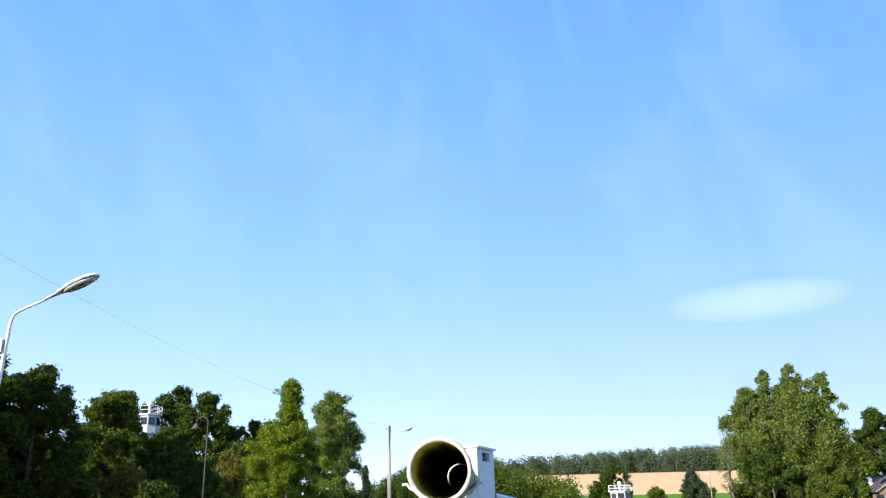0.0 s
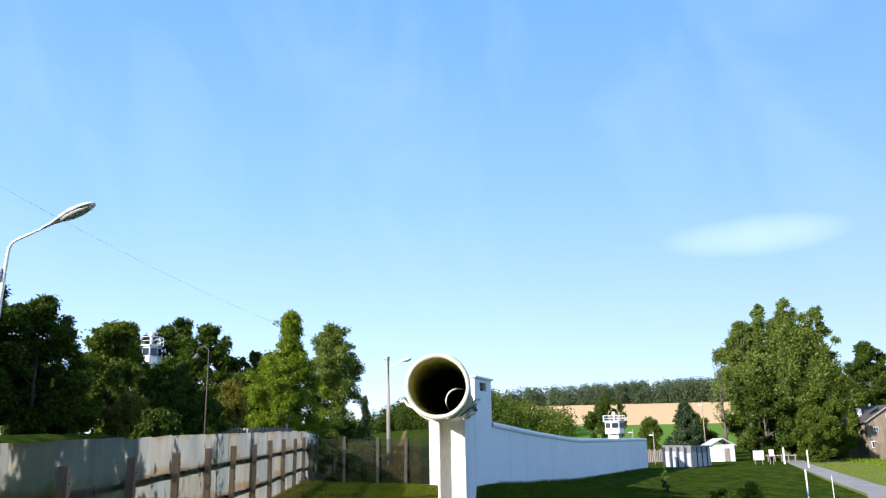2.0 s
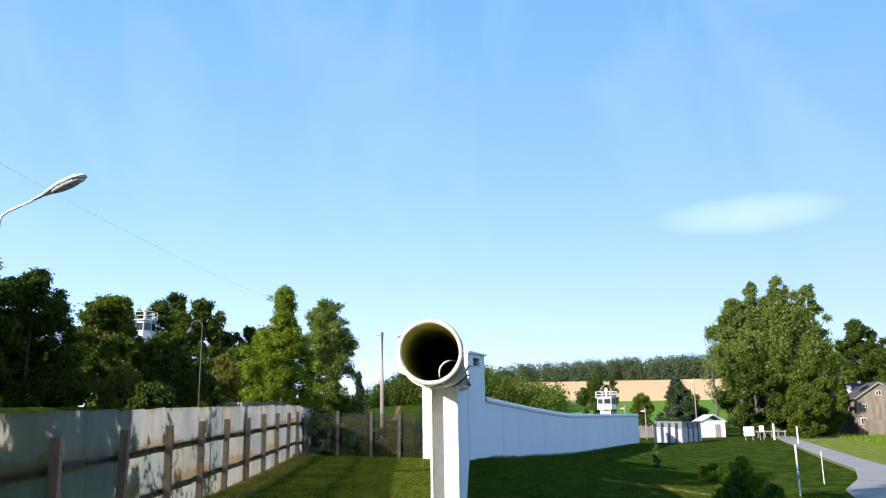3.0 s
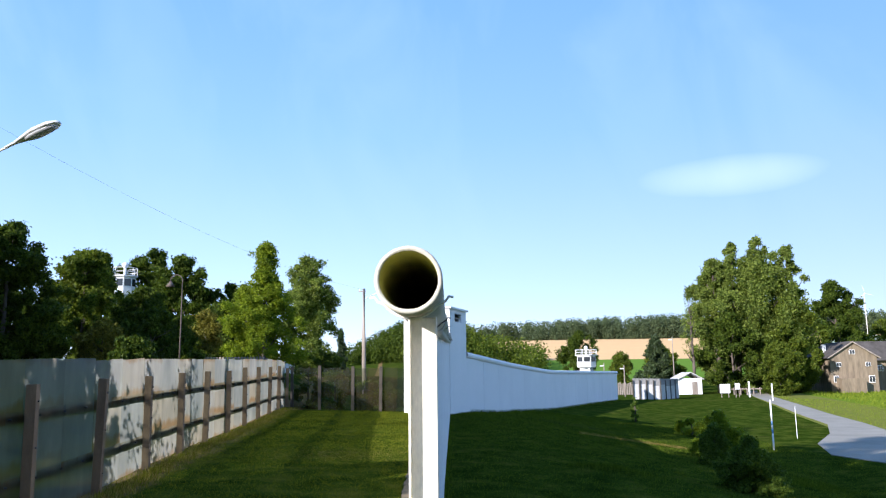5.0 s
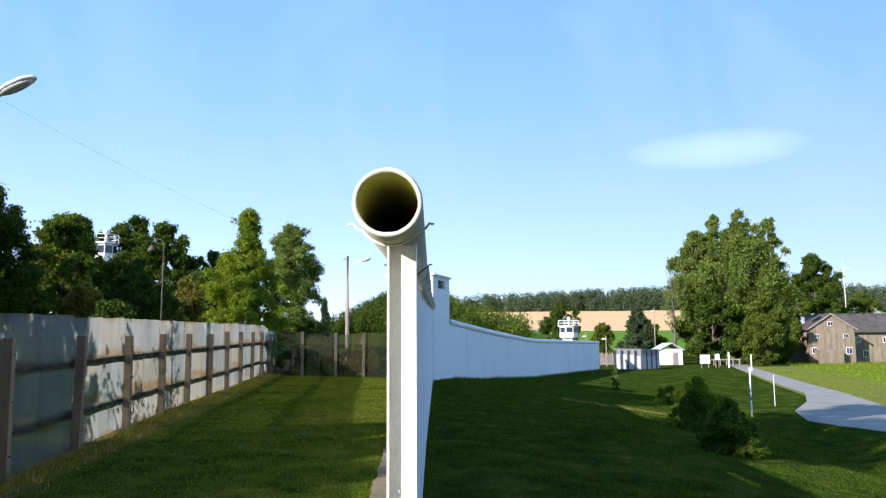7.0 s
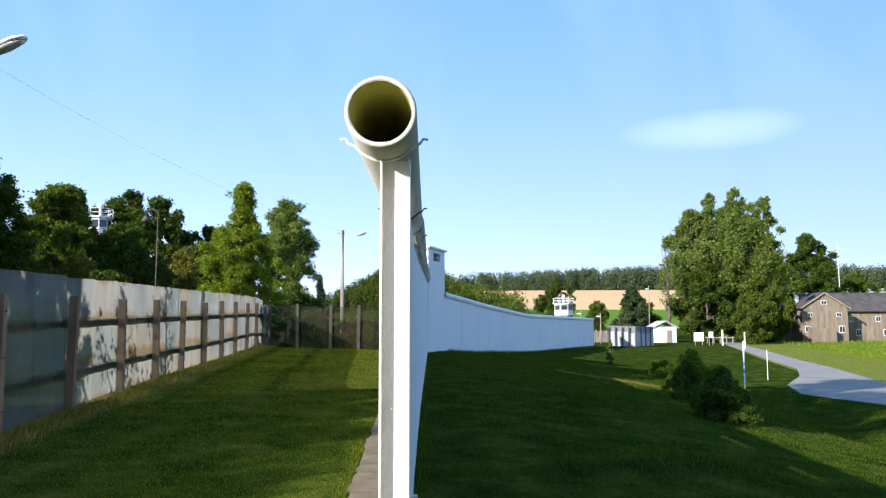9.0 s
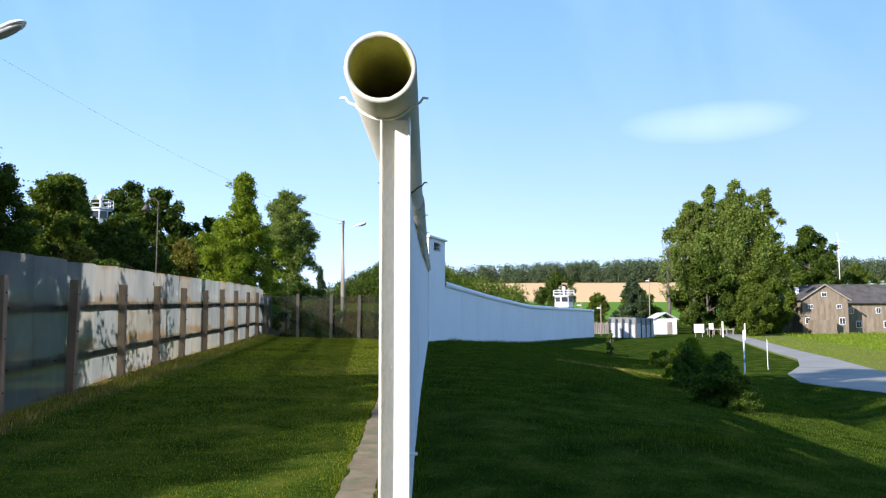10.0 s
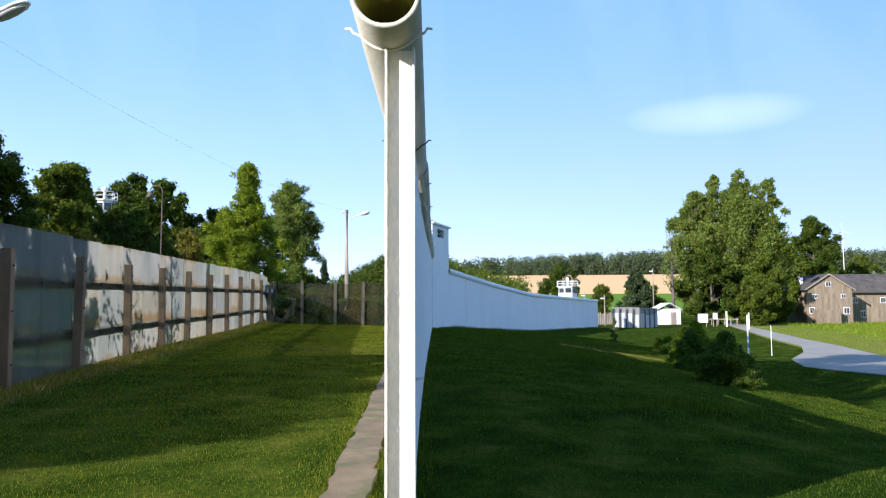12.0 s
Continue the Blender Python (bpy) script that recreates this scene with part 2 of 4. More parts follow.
M_DARKSHEET = fence_sheet("grimy clear sheet", [(0.0, (0.08, 0.10, 0.06)), (0.6, (0.12, 0.13, 0.09)), (1.0, (0.34, 0.20, 0.08))], 0.68, 0.5)
M_DARKPOST = rough_surface("tarred post", (0.035, 0.03, 0.022), (0.075, 0.062, 0.045), 3, 45, 0.9, 0.4, 0.003, shift=True)
M_MESH = rough_surface("greyed dirty sheet", (0.18, 0.18, 0.17), (0.32, 0.31, 0.29), 2.0, 40, 0.8, 0.4, 0.004)
M_SLAB = rough_surface("worn concrete slab", (0.100, 0.074, 0.038), (0.190, 0.145, 0.082), 2.0, 40, 0.95, 0.6, 0.006, stain=((0.075, 0.080, 0.025), 3.0, (1, 1, 1), 0.50), shift=True)
M_ROAD = rough_surface("asphalt", (0.235, 0.220, 0.175), (0.33, 0.31, 0.25), 0.6, 60, 0.85, 0.4, 0.004)
M_BARK = rough_surface("bark", (0.05, 0.04, 0.03), (0.13, 0.105, 0.08), 4, 40, 0.95, 0.8, 0.02, (1, 1, 0.3))
M_WOOD = rough_surface("grey weathered wood", (0.20, 0.165, 0.13), (0.36, 0.31, 0.26), 3, 50, 0.9, 0.4, 0.004, (1, 1, 0.15))
M_GREYPANEL = rough_surface("greyed concrete panel", (0.40, 0.40, 0.38), (0.58, 0.57, 0.54), 1.0, 30, 0.9, 0.3, 0.004, (1, 1, 0.4), shift=True)
M_ROOF = rough_surface("dark slate", (0.055, 0.050, 0.045), (0.105, 0.096, 0.088), 0.8, 8, 0.9, 0.4, 0.02, gloss=0.15)
M_PLASTER = rough_surface("greyed brown render", (0.13, 0.104, 0.072), (0.27, 0.215, 0.145), 2.2, 9, 0.9, 0.4, 0.01, (1, 1, 0.14), gloss=0.2)
M_BRIGHT = rough_surface("white-painted wood", (0.74, 0.74, 0.72), (0.82, 0.82, 0.80), 2, 40, 0.6, 0.1, 0.002)
M_GREENMETAL = rough_surface("green sheet metal", (0.20, 0.27, 0.22), (0.28, 0.35, 0.29), 0.5, 8, 0.6, 0.1, 0.01)
M_BLUE = rough_surface("blue-painted band", (0.10, 0.25, 0.50), (0.14, 0.32, 0.58), 4, 40, 0.5, 0.1, 0.001)
M_BLACK = rough_surface("black paint", (0.03, 0.03, 0.03), (0.05, 0.05, 0.05), 4, 40, 0.6, 0.1, 0.001)
M_GLASS = glass_pane()
M_LENS = rough_surface("grey diffuser", (0.30, 0.31, 0.31), (0.42, 0.43, 0.43), 6, 50, 0.25, 0.1, 0.001)
LEAF_DARK = leaf_material("dark green leaves", (0.018, 0.036, 0.004), (0.066, 0.096, 0.010), 0.32, 0.10)
LEAF_MID = leaf_material("green leaves", (0.034, 0.060, 0.006), (0.110, 0.142, 0.014), 0.38, 0.12)
LEAF_LIGHT = leaf_material("light green leaves", (0.075, 0.120, 0.006), (0.190, 0.240, 0.014), 0.45, 0.12)
LEAF_SILVER = leaf_material("grey-green leaves", (0.048, 0.080, 0.012), (0.175, 0.220, 0.040), 0.38, 0.15)
LEAF_DRY = leaf_material("browning leaves", (0.075, 0.080, 0.014), (0.185, 0.165, 0.028), 0.38, 0.1)
LEAF_FIR = leaf_material("fir needles", (0.018, 0.034, 0.012), (0.045, 0.068, 0.024), 0.15)
# paler copy of the fir needles, with sunlight and distance haze in its colour
LEAF_HAZY_FIR = leaf_material("conifer needles paled for sun and haze", (0.040, 0.062, 0.030), (0.085, 0.112, 0.055), 0.2, 0.1)
LEAF_BOX = leaf_material("dense shrub leaves", (0.030, 0.064, 0.008), (0.110, 0.165, 0.020), 0.35, 0.12)

# ---- mesh tools ----


def mesh_from(name, verts, faces, mat):
    me = bpy.data.meshes.new(name)
    me.from_pydata([tuple(v) for v in verts], [], faces)
    me.materials.append(mat)
    me.update()
    return me


def part(name, bm, mat, parent=None, label="", smooth=False):
    """Link a bmesh as one mesh object, under a thing or a part where one is given."""
    me = bpy.data.meshes.new(name)
    bmesh.ops.recalc_face_normals(bm, faces=bm.faces)
    if smooth:
        for f in bm.faces:
            f.smooth = True
    bm.to_mesh(me)
    bm.free()
    me.materials.append(mat)
    ob = new(name, me)
    ob.parent = parent
    if label:
        ob["label"] = label
    return ob


def thing(name, label, category, at=(0, 0, 0), group="", kind="", turn=0.0):
    ob = new(name)
    ob.matrix_basis = Matrix.Translation(at) @ Matrix.Rotation(turn, 4, "Z")
    return tagged(ob, label, category, group, kind)


def box(bm, sx, sy, sz, at=(0, 0, 0), rot=None, bevel=0.0):
    """A box with its base centre at the place given."""
    g = bmesh.ops.create_cube(bm, size=1)["verts"]
    m = Matrix.Translation(at) @ (rot.to_matrix().to_4x4() if rot else Matrix()) @ Matrix.Translation((0, 0, sz / 2)) @ Matrix.Diagonal((sx, sy, sz, 1))
    bmesh.ops.transform(bm, matrix=m, verts=g)
    if bevel:
        es = list({e for v in g for e in v.link_edges})
        bmesh.ops.bevel(bm, geom=es, offset=bevel, segments=2, affect="EDGES", profile=0.6)
    return bm


def bx(*a, **k):
    return box(bmesh.new(), *a, **k)


def tube(bm, pts, radii, seg=12, cap=True):
    """A tapering tube along points."""
    pts = [Vector(p) for p in pts]
    if isinstance(radii, (int, float)):
        radii = [radii] * len(pts)
    rings = []
    for i, p in enumerate(pts):
        d = (pts[min(i + 1, len(pts) - 1)] - pts[max(i - 1, 0)]).normalized()
        q = d.to_track_quat("Z", "Y")
        rings.append([bm.verts.new(p + q @ Vector((math.cos(2 * math.pi * k / seg) * radii[i], math.sin(2 * math.pi * k / seg) * radii[i], 0))) for k in range(seg)])
    for a, b in zip(rings, rings[1:]):
        for k in range(seg):
            bm.faces.new((a[k], a[(k + 1) % seg], b[(k + 1) % seg], b[k]))
    if cap:
        bm.faces.new(list(reversed(rings[0])))
        bm.faces.new(rings[-1])
    return bm


def tb(*a, **k):
    return tube(bmesh.new(), *a, **k)


def lerp_table(x, rows):
    return float(np.interp(x, [r[0] for r in rows], [r[1] for r in rows]))


def smooth01(x):
    x = min(max(x, 0.0), 1.0)
    return x * x * (3 - 2 * x)


# ---- the lie of the land ----
WALL_A, WALL_B = Vector((0.70, 35.3)), Vector((18.72, 88.2))
BASE = [(-60, 0.45), (0, 0.45), (34, 1.16), (41, 0.86), (54, 0.46), (88, 0.06), (120, 0.1)]


def wall_x(y):
    """Centre line of the near wall."""
    return -0.01 - 0.15 * (1 - math.exp(-max(y, 0) / 5))


def line_x(y):
    return 0.0 if y < 34 else lerp_table(y, [(34, 0.0), (35.3, 0.7), (88.2, 18.72)])


def ground_z(x, y, rough=True):
    b = lerp_table(y, BASE)
    d = x - line_x(y)
    level = lerp_table(y, [(-60, -0.2), (10, -0.35), (30, -0.45), (60, -0.45), (100, -0.1), (150, 0.5)])
    if d > 0:
        z = b + (level - b) * smooth01(d / 12.5)
    else:
        z = b + 0.03 * min(-d, 9.0) + min(max(0.0, 0.33 * (-d - 9.6)), 2.4)
    # shallow ditch between the shrubs and the lane, and two low mounds
    t = ((x - 11.2) - 0.22 * (y - 16)) / 1.3
    z -= 0.34 * math.exp(-t * t) * smooth01((30 - y) / 8) * smooth01((y - 4) / 6)
    z += 0.16 * math.exp(-((x - 3.6) ** 2 + ((y - 7.2) / 0.8) ** 2) / 0.9)
    z += 0.14 * math.exp(-((x - 3.8) ** 2 + (y - 15.5) ** 2) / 0.8)
    far = y + 0.10 * x
    z += (23.5 * smooth01((far - 190) / 300) + max(0.0, far - 455) * 0.055) * (0.3 + 0.7 * smooth01((x + 110) / 105))
    if rough and abs(x) < 60 and y < 140:
        z += (0.035 * noise.noise((x * 0.45, y * 0.45, 0)) + 0.018 * noise.noise((x * 1.7, y * 1.7, 5))) * smooth01((13.5 - d) / 2)
    return z


def build_ground():
    def steps(near, far, fine, grow):
        out, v, s = [0.0], 0.0, fine
        while v < far:
            if v > near:
                s *= grow
            v += s
            out.append(v)
        return out
    px, nx = steps(16, 1500, 0.22, 1.09), steps(12, 1500, 0.22, 1.09)
    xs = [-v for v in reversed(nx[1:])] + px
    py, ny = steps(30, 2600, 0.25, 1.06), steps(4, 260, 0.4, 1.15)
    ys = [-v for v in reversed(ny[1:])] + py
    verts = [(x, y, ground_z(x, y)) for y in ys for x in xs]
    w = len(xs)
    faces = [(j * w + i, j * w + i + 1, (j + 1) * w + i + 1, (j + 1) * w + i) for j in range(len(ys) - 1) for i in range(w - 1)]
    me = mesh_from("ground", verts, faces, M_GRASS)
    for p in me.polygons:
        p.use_smooth = True
    tagged(new("ground", me), "uneven mown grass running out to a valley, crop fields and hills", "ground", kind="structure")


build_ground()


def flat_sheet(name, outline, mat, lift, label, category):
    bm = bmesh.new()
    vs = [bm.verts.new((x, y, 0)) for x, y in outline]
    bm.faces.new(vs)
    bmesh.ops.triangulate(bm, faces=bm.faces)
    bmesh.ops.subdivide_edges(bm, edges=bm.edges, cuts=5, use_grid_fill=True)
    bmesh.ops.triangulate(bm, faces=bm.faces)
    for v in bm.verts:
        v.co.z = ground_z(v.co.x, v.co.y, False) + lift
    ext = bmesh.ops.extrude_face_region(bm, geom=bm.faces[:])
    for v in ext["geom"]:
        if isinstance(v, bmesh.types.BMVert):
            v.co.z -= 0.25
    return tagged(part(name, bm, mat), label, category, kind="structure")


flat_sheet("road", [(15.0, -6), (15.9, 15), (15.9, 24.3), (15.6, 26.4), (15.25, 29.1), (17.0, 34.2), (20.5, 40.5), (24.2, 48.8), (33.0, 79.4), (39.0, 101), (46, 124), (49, 124), (41.4, 101.4), (35.2, 79), (26.9, 49.5), (22.5, 36), (20.6, 27), (20.2, 15), (19.2, -6)], M_ROAD, 0.03,
           "grey asphalt lane curving off between the meadows", "road")

# ---- the white wall ----


def pipe_z(y):
    return 3.250 + 0.040 * (y + 0.16)


def pipe_x(y):
    return wall_x(y) - 0.052 + 0.069 * (1 - math.exp(-max(y, 0) / 4))


def pipe_bm(length, r_out, r_in, seg=40):
    """A hollow pipe along +y from the origin, lips slightly chamfered: outer skin and bore."""
    prof = [(r_in, 0.006), (r_in + 0.006, 0), (r_out - 0.008, 0), (r_out, 0.008), (r_out, length - 0.008), (r_out - 0.008, length), (r_in + 0.006, length), (r_in, length - 0.006)]
    return lathe_y(prof, seg)


def lathe_y(prof, seg, closed=False):
    bm = bmesh.new()
    rings = [[bm.verts.new((math.cos(2 * math.pi * k / seg) * (r + random.uniform(-1, 1) * 0.0012), y + random.uniform(-1, 1) * 0.002, math.sin(2 * math.pi * k / seg) * (r + random.uniform(-1, 1) * 0.0012))) for k in range(seg)] for r, y in prof]
    pairs = list(zip(rings, rings[1:])) + ([(rings[-1], rings[0])] if closed else [])
    for a, b in pairs:
        for k in range(seg):
            bm.faces.new((a[k], a[(k + 1) % seg], b[(k + 1) % seg], b[k]))
    return bm


def i_beam_bm(height, w=0.15, d=0.15, tf=0.011, tw=0.009):
    bm = bmesh.new()
    box(bm, tf, d, height, (-w / 2 + tf / 2, 0, 0), bevel=0.003)
    box(bm, tf, d, height, (w / 2 - tf / 2, 0, 0), bevel=0.003)
    box(bm, w - 2 * tf - 0.0005, tw, height - 0.004, (0, 0, 0.002))
    return bm


def aim_y(a, b):
    return (Vector(b) - Vector(a)).to_track_quat("Y", "Z")


near_wall = thing("wall_near", "white-painted concrete border wall between steel posts, capped with a pipe", "wall", kind="structure")
POST_YS = [0.175 + 3.0 * k for k in range(12)]
for k, y in enumerate(POST_YS):
    top = pipe_z(y) - 0.166
    gz = ground_z(wall_x(y), y, False) - 0.3
    b = part("post", i_beam_bm(top - gz, *((0.142, 0.118) if k == 0 else (0.108, 0.12))), M_PAINT, near_wall, "cream-painted steel beam post")
    b.location = (wall_x(y) + (0.006 if k == 0 else 0), y, gz)
    # saddle clamp with two bent rod ends
    r = 0.170
    arc = [(math.cos(a) * r, 0, math.sin(a) * r) for a in [radians(v) for v in range(216, 328, 8)]]
    pts = [(-0.212, 0, -0.066), (-0.188, 0, -0.062), (-0.172, 0, -0.085)] + arc + [(0.172, 0, -0.085), (0.188, 0, -0.062), (0.212, 0, -0.066)]
    c = part("clamp", tb(pts, 0.0065, 8), M_PAINT if k == 0 else M_RUST, near_wall, "bent steel rod clamp", True)
    c.location = (pipe_x(y), y + (0.0 if k else -0.02), pipe_z(y))
for y0, y1 in zip(POST_YS, POST_YS[1:]):
    a, b = Vector((wall_x(y0), y0 + (0.012 if y0 < 1 else -0.003), 0)), Vector((wall_x(y1), y1 - 0.006, 0))
    q = aim_y(a, b)
    g = min(ground_z(a.x, a.y, False), ground_z(b.x, b.y, False)) - 0.3
    n = 3
    tops = (pipe_z(y0) - 0.17, pipe_z(y1) - 0.17)
    h = (min(tops) - g)
    for j in range(n):
        bm = bx(0.125, (b - a).length, h / n - 0.001, (0, (b - a).length / 2, 0), bevel=0.004)
        s = part("panel", bm, M_WHITE, near_wall)
        s.matrix_basis = Matrix.LocRotScale((a.x + random.uniform(-0.003, 0.003), a.y, g + j * h / n), q, None)
JOINTS = [-0.16, 5.1, 10.3, 15.5, 20.7, 25.9, 31.1, 34.2]
for k, (y0, y1) in enumerate(zip(JOINTS, JOINTS[1:])):
    dx, dz = ((0, 0), (0.018, -0.014), (0.004, -0.010), (0.0, 0.004), (0.006, 0), (0, 0.004), (0, 0))[k]
    a = Vector((pipe_x(y0) + dx, y0, pipe_z(y0) + dz))
    b = Vector((pipe_x(y1) + dx, y1 - 0.022, pipe_z(y1) + dz))
    p = part("pipe", pipe_bm((b - a).length, 0.161, 0.138), M_PIPE, near_wall, "weathered cement pipe", True)
    p.matrix_basis = Matrix.LocRotScale(a, aim_y(a, b), None)
    p.data.materials.append(M_PIPE_IN)
    for f in p.data.polygons:
        if math.hypot(f.center.x, f.center.z) < 0.1395 and 0.01 < f.center.y:
            f.material_index = 1
    # the bore is one long face ring; close it as its own inner skin
    bore = part("bore", lathe_y([(0.139, 0.006), (0.139, (b - a).length - 0.006)], 40), M_PIPE_IN, p, "algae-stained inside of the pipe", True)

# lumpy mortar pressed in under the pipe, along the lawn side
pts, radii = [], []
y = 4.9
while y < 33.5:
    pts.append((pipe_x(y) + 0.085 + random.uniform(-0.012, 0.012), y, pipe_z(y) - 0.150 + random.uniform(-0.025, 0.015)))
    radii.append(random.uniform(0.022, 0.052))
    y += random.uniform(0.10, 0.26)
part("mortar_bead", tb(pts, radii, 8), M_PIPE, near_wall, "lumpy mortar under the pipe", True)

# tiny fittings on the end post
part("bolt", tb([(0.04, 0.165, 1.52), (0.098, 0.165, 1.523)], 0.0075, 8), M_BRIGHT, near_wall, "white bolt through the end post")
for z in (1.92, 1.28):
    part("rivet", tb([(-0.03, 0.158, z), (-0.03, 0.172, z)], [0.007, 0.009], 8), M_BRIGHT, near_wall, "small white plug")

# ---- the box-like lookout at the bend ----
u = (WALL_B - WALL_A).normalized()
n_left = Vector((-u.y, u.x))
lookout = thing("lookout_box", "white-painted masonry lookout with a slotted opening, built into the wall", "lookout", (-0.07, 33.0, 0), turn=math.atan2(u.y, u.x))
LW, LD = 2.45, 2.3
gz = 0.7
part("wall_panel", bx(LW, 0.2, 4.86 - gz + 0.0, (LW / 2, 0.1, gz)), M_WHITE, lookout)
top_bm = bmesh.new()
box(top_bm, 0.75, 0.2, 1.14, (0.375, 0.1, 4.862))
box(top_bm, LW - 1.75, 0.2, 1.14, (1.75 + (LW - 1.75) / 2, 0.1, 4.862))
box(top_bm, 0.998, 0.2, 0.58, (1.25, 0.1, 4.862))
box(top_bm, 0.998, 0.2, 0.17, (1.25, 0.1, 5.832))
part("slotted_wall", top_bm, M_WHITE, lookout, "wall piece round an open slot")
part("slat", bx(0.99, 0.06, 0.05, (1.25, 0.10, 5.60), bevel=0.006), M_WOOD, lookout, "weathered crossbar in the slot")
part("end_wall", bx(0.2, LD - 0.2, 6.0 - gz, (0.1, 0.201 + (LD - 0.2) / 2, gz)), M_WHITE, lookout)
part("end_wall", bx(0.2, LD - 0.2, 6.0 - gz, (LW - 0.1, 0.201 + (LD - 0.2) / 2, gz)), M_WHITE, lookout)
part("back_wall", bx(LW - 0.41, 0.2, 6.0 - gz, (LW / 2, LD - 0.1, gz)), M_WHITE, lookout)
part("roof", bx(LW + 0.2, LD + 0.2, 0.09, (LW / 2, LD / 2, 6.004), bevel=0.012), M_WHITE, lookout, "thin flat concrete roof slab")

far_wall = thing("wall_far", "white-painted concrete border wall with a rounded pipe coping", "wall", kind="structure")
TOPS = [(0, 4.06), (0.145, 3.66), (0.35, 3.26), (0.57, 3.28), (1, 3.33)]
FEET = [(0, 1.14), (0.115, 0.84), (0.35, 0.44), (1, 0.05)]
PANELS = 19
for k in range(PANELS):
    s0, s1 = k / PANELS, (k + 1) / PANELS
    a2, b2 = WALL_A.lerp(WALL_B, s0), WALL_A.lerp(WALL_B, s1)
    ln = (b2 - a2).length
    bm = bmesh.new()
    th, gap = 0.16, 0.006
    z0, z1 = lerp_table(s0, TOPS) - 0.25, lerp_table(s1, TOPS) - 0.25
    f0, f1 = lerp_table(s0, FEET) - 0.4, lerp_table(s1, FEET) - 0.4
    x0, x1, jog = k * ln + gap, (k + 1) * ln - gap, random.uniform(-0.004, 0.004)
    vs = [bm.verts.new((x, y + jog, z)) for x, y, z in ((x0, 0, f0), (x1, 0, f1), (x1, 0, z1), (x0, 0, z0), (x0, th, f0), (x1, th, f1), (x1, th, z1), (x0, th, z0))]
    for f in ((0, 1, 2, 3), (7, 6, 5, 4), (0, 4, 5, 1), (1, 5, 6, 2), (2, 6, 7, 3), (3, 7, 4, 0)):
        bm.faces.new([vs[i] for i in f])
    o = part("panel", bm, M_WHITE, far_wall)
    o.matrix_basis = Matrix.LocRotScale((WALL_A.x, WALL_A.y, 0), Euler((0, 0, math.atan2(u.y, u.x))), None)
    pa = Vector((*(a2 + n_left * 0.06), z0 + 0.10))
    pb = Vector((*(b2 + n_left * 0.06), z1 + 0.10))
    c = part("coping_pipe", tb([pa - pa, Vector((0, (pb - pa).length + 0.03, 0))], 0.155, 20, False), M_WHITE, far_wall, "rounded white pipe coping", True)
    c.matrix_basis = Matrix.LocRotScale(pa, aim_y(pa, pb), None)

# ---- the sheet fence on the left ----
FENCE_X = [(-10, -4.2), (7.6, -5.9), (10.5, -6.2), (13.6, -6.53), (16.5, -6.8), (19.25, -7.03), (22.1, -7.2), (25, -7.42), (37, -8.45)]
FENCE_YS = [1.75, 4.7, 7.62, 10.5, 13.59, 16.5, 19.25, 22.1, 25.0, 28.0, 31.0, 34.0, 37.0]


def fence_x(y):
    return lerp_table(y, FENCE_X)


def sheet_bm(ln, z0, z1, sway):
    """One thin sheet, slightly bulged and uneven along its upper edge."""
    bm, nu, nv = bmesh.new(), 14, 4
    bulge, ph = random.uniform(-0.02, 0.02), random.uniform(0, 6)
    t0, t1 = random.uniform(-sway, sway), random.uniform(-sway, sway)
    grid = []
    for i in range(nu + 1):
        f = i / nu
        top = z1 + t0 + (t1 - t0) * f + sway * 0.6 * math.sin(f * 3 + ph)
        grid.append([bm.verts.new((bulge * math.sin(math.pi * f) + 0.006 * math.sin(f * 9 + ph), f * (ln + 0.03), z0 + (top - z0) * v / nv)) for v in range(nv + 1)])
    for i in range(nu):
        for v in range(nv):
            bm.faces.new((grid[i][v], grid[i + 1][v], grid[i + 1][v + 1], grid[i][v + 1]))
    return bm


def fence_run(ob, pts, sheet_mat, post_h, rows, mats, per_bay=2, rails=()):
    """Posts at the points, with rows of overlapping sheets and rails behind them."""
    for k, (x, y) in enumerate(pts):
        gz = ground_z(x, y, False)
        p = part("post", bx(0.15, 0.14, post_h + 0.4 + random.uniform(-0.05, 0.05), (0, 0, -0.4), bevel=0.012), mats, ob, "squared weathered post")
        p.matrix_basis = Matrix.LocRotScale((x, y, gz), Euler((random.uniform(-0.016, 0.016), random.uniform(-0.016, 0.016), 0.1)), None)
        for z in (0.35, 1.1, 1.75):
            part("bolt", tb([(0.075, 0, z), (0.098, 0, z)], 0.014, 6), M_BLACK, p)
    for (x0, y0), (x1, y1) in zip(pts, pts[1:]):
        a, b = Vector((x0, y0, ground_z(x0, y0, False))), Vector((x1, y1, ground_z(x1, y1, False)))
        d = b - a
        side = Vector((-d.y, d.x, 0)).normalized() * 0.10
        q = aim_y(a, b)
        for z in rails:
            r = part("rail", bx(0.04, d.length, 0.12, (0, d.length / 2, 0), bevel=0.006), M_POST, ob)
            r.matrix_basis = Matrix.LocRotScale(a + side * 1.55 + Vector((0, 0, z)), q, None)
            for j in range(3):
                pb = a.lerp(b, (j + 0.5) / 3) + Vector((0, 0, z + 0.07))
                part("bolt", tb([pb + side * 1.2, pb + side * 0.7], 0.016, 6), M_BLACK, ob)
        for row, (z0, z1) in enumerate(rows):
            for j in range(per_bay):
                pa, pb = a.lerp(b, j / per_bay) + side * (1.0 + 0.10 * row + 0.05 * (j % 2)), a.lerp(b, (j + 1) / per_bay) + side
                sh = part("sheet", sheet_bm((pb - pa).length, z0, z1, 0.018 if row == len(rows) - 1 else 0.008), sheet_mat, ob, "", True)
                sh.matrix_basis = Matrix.LocRotScale(pa, q, None)


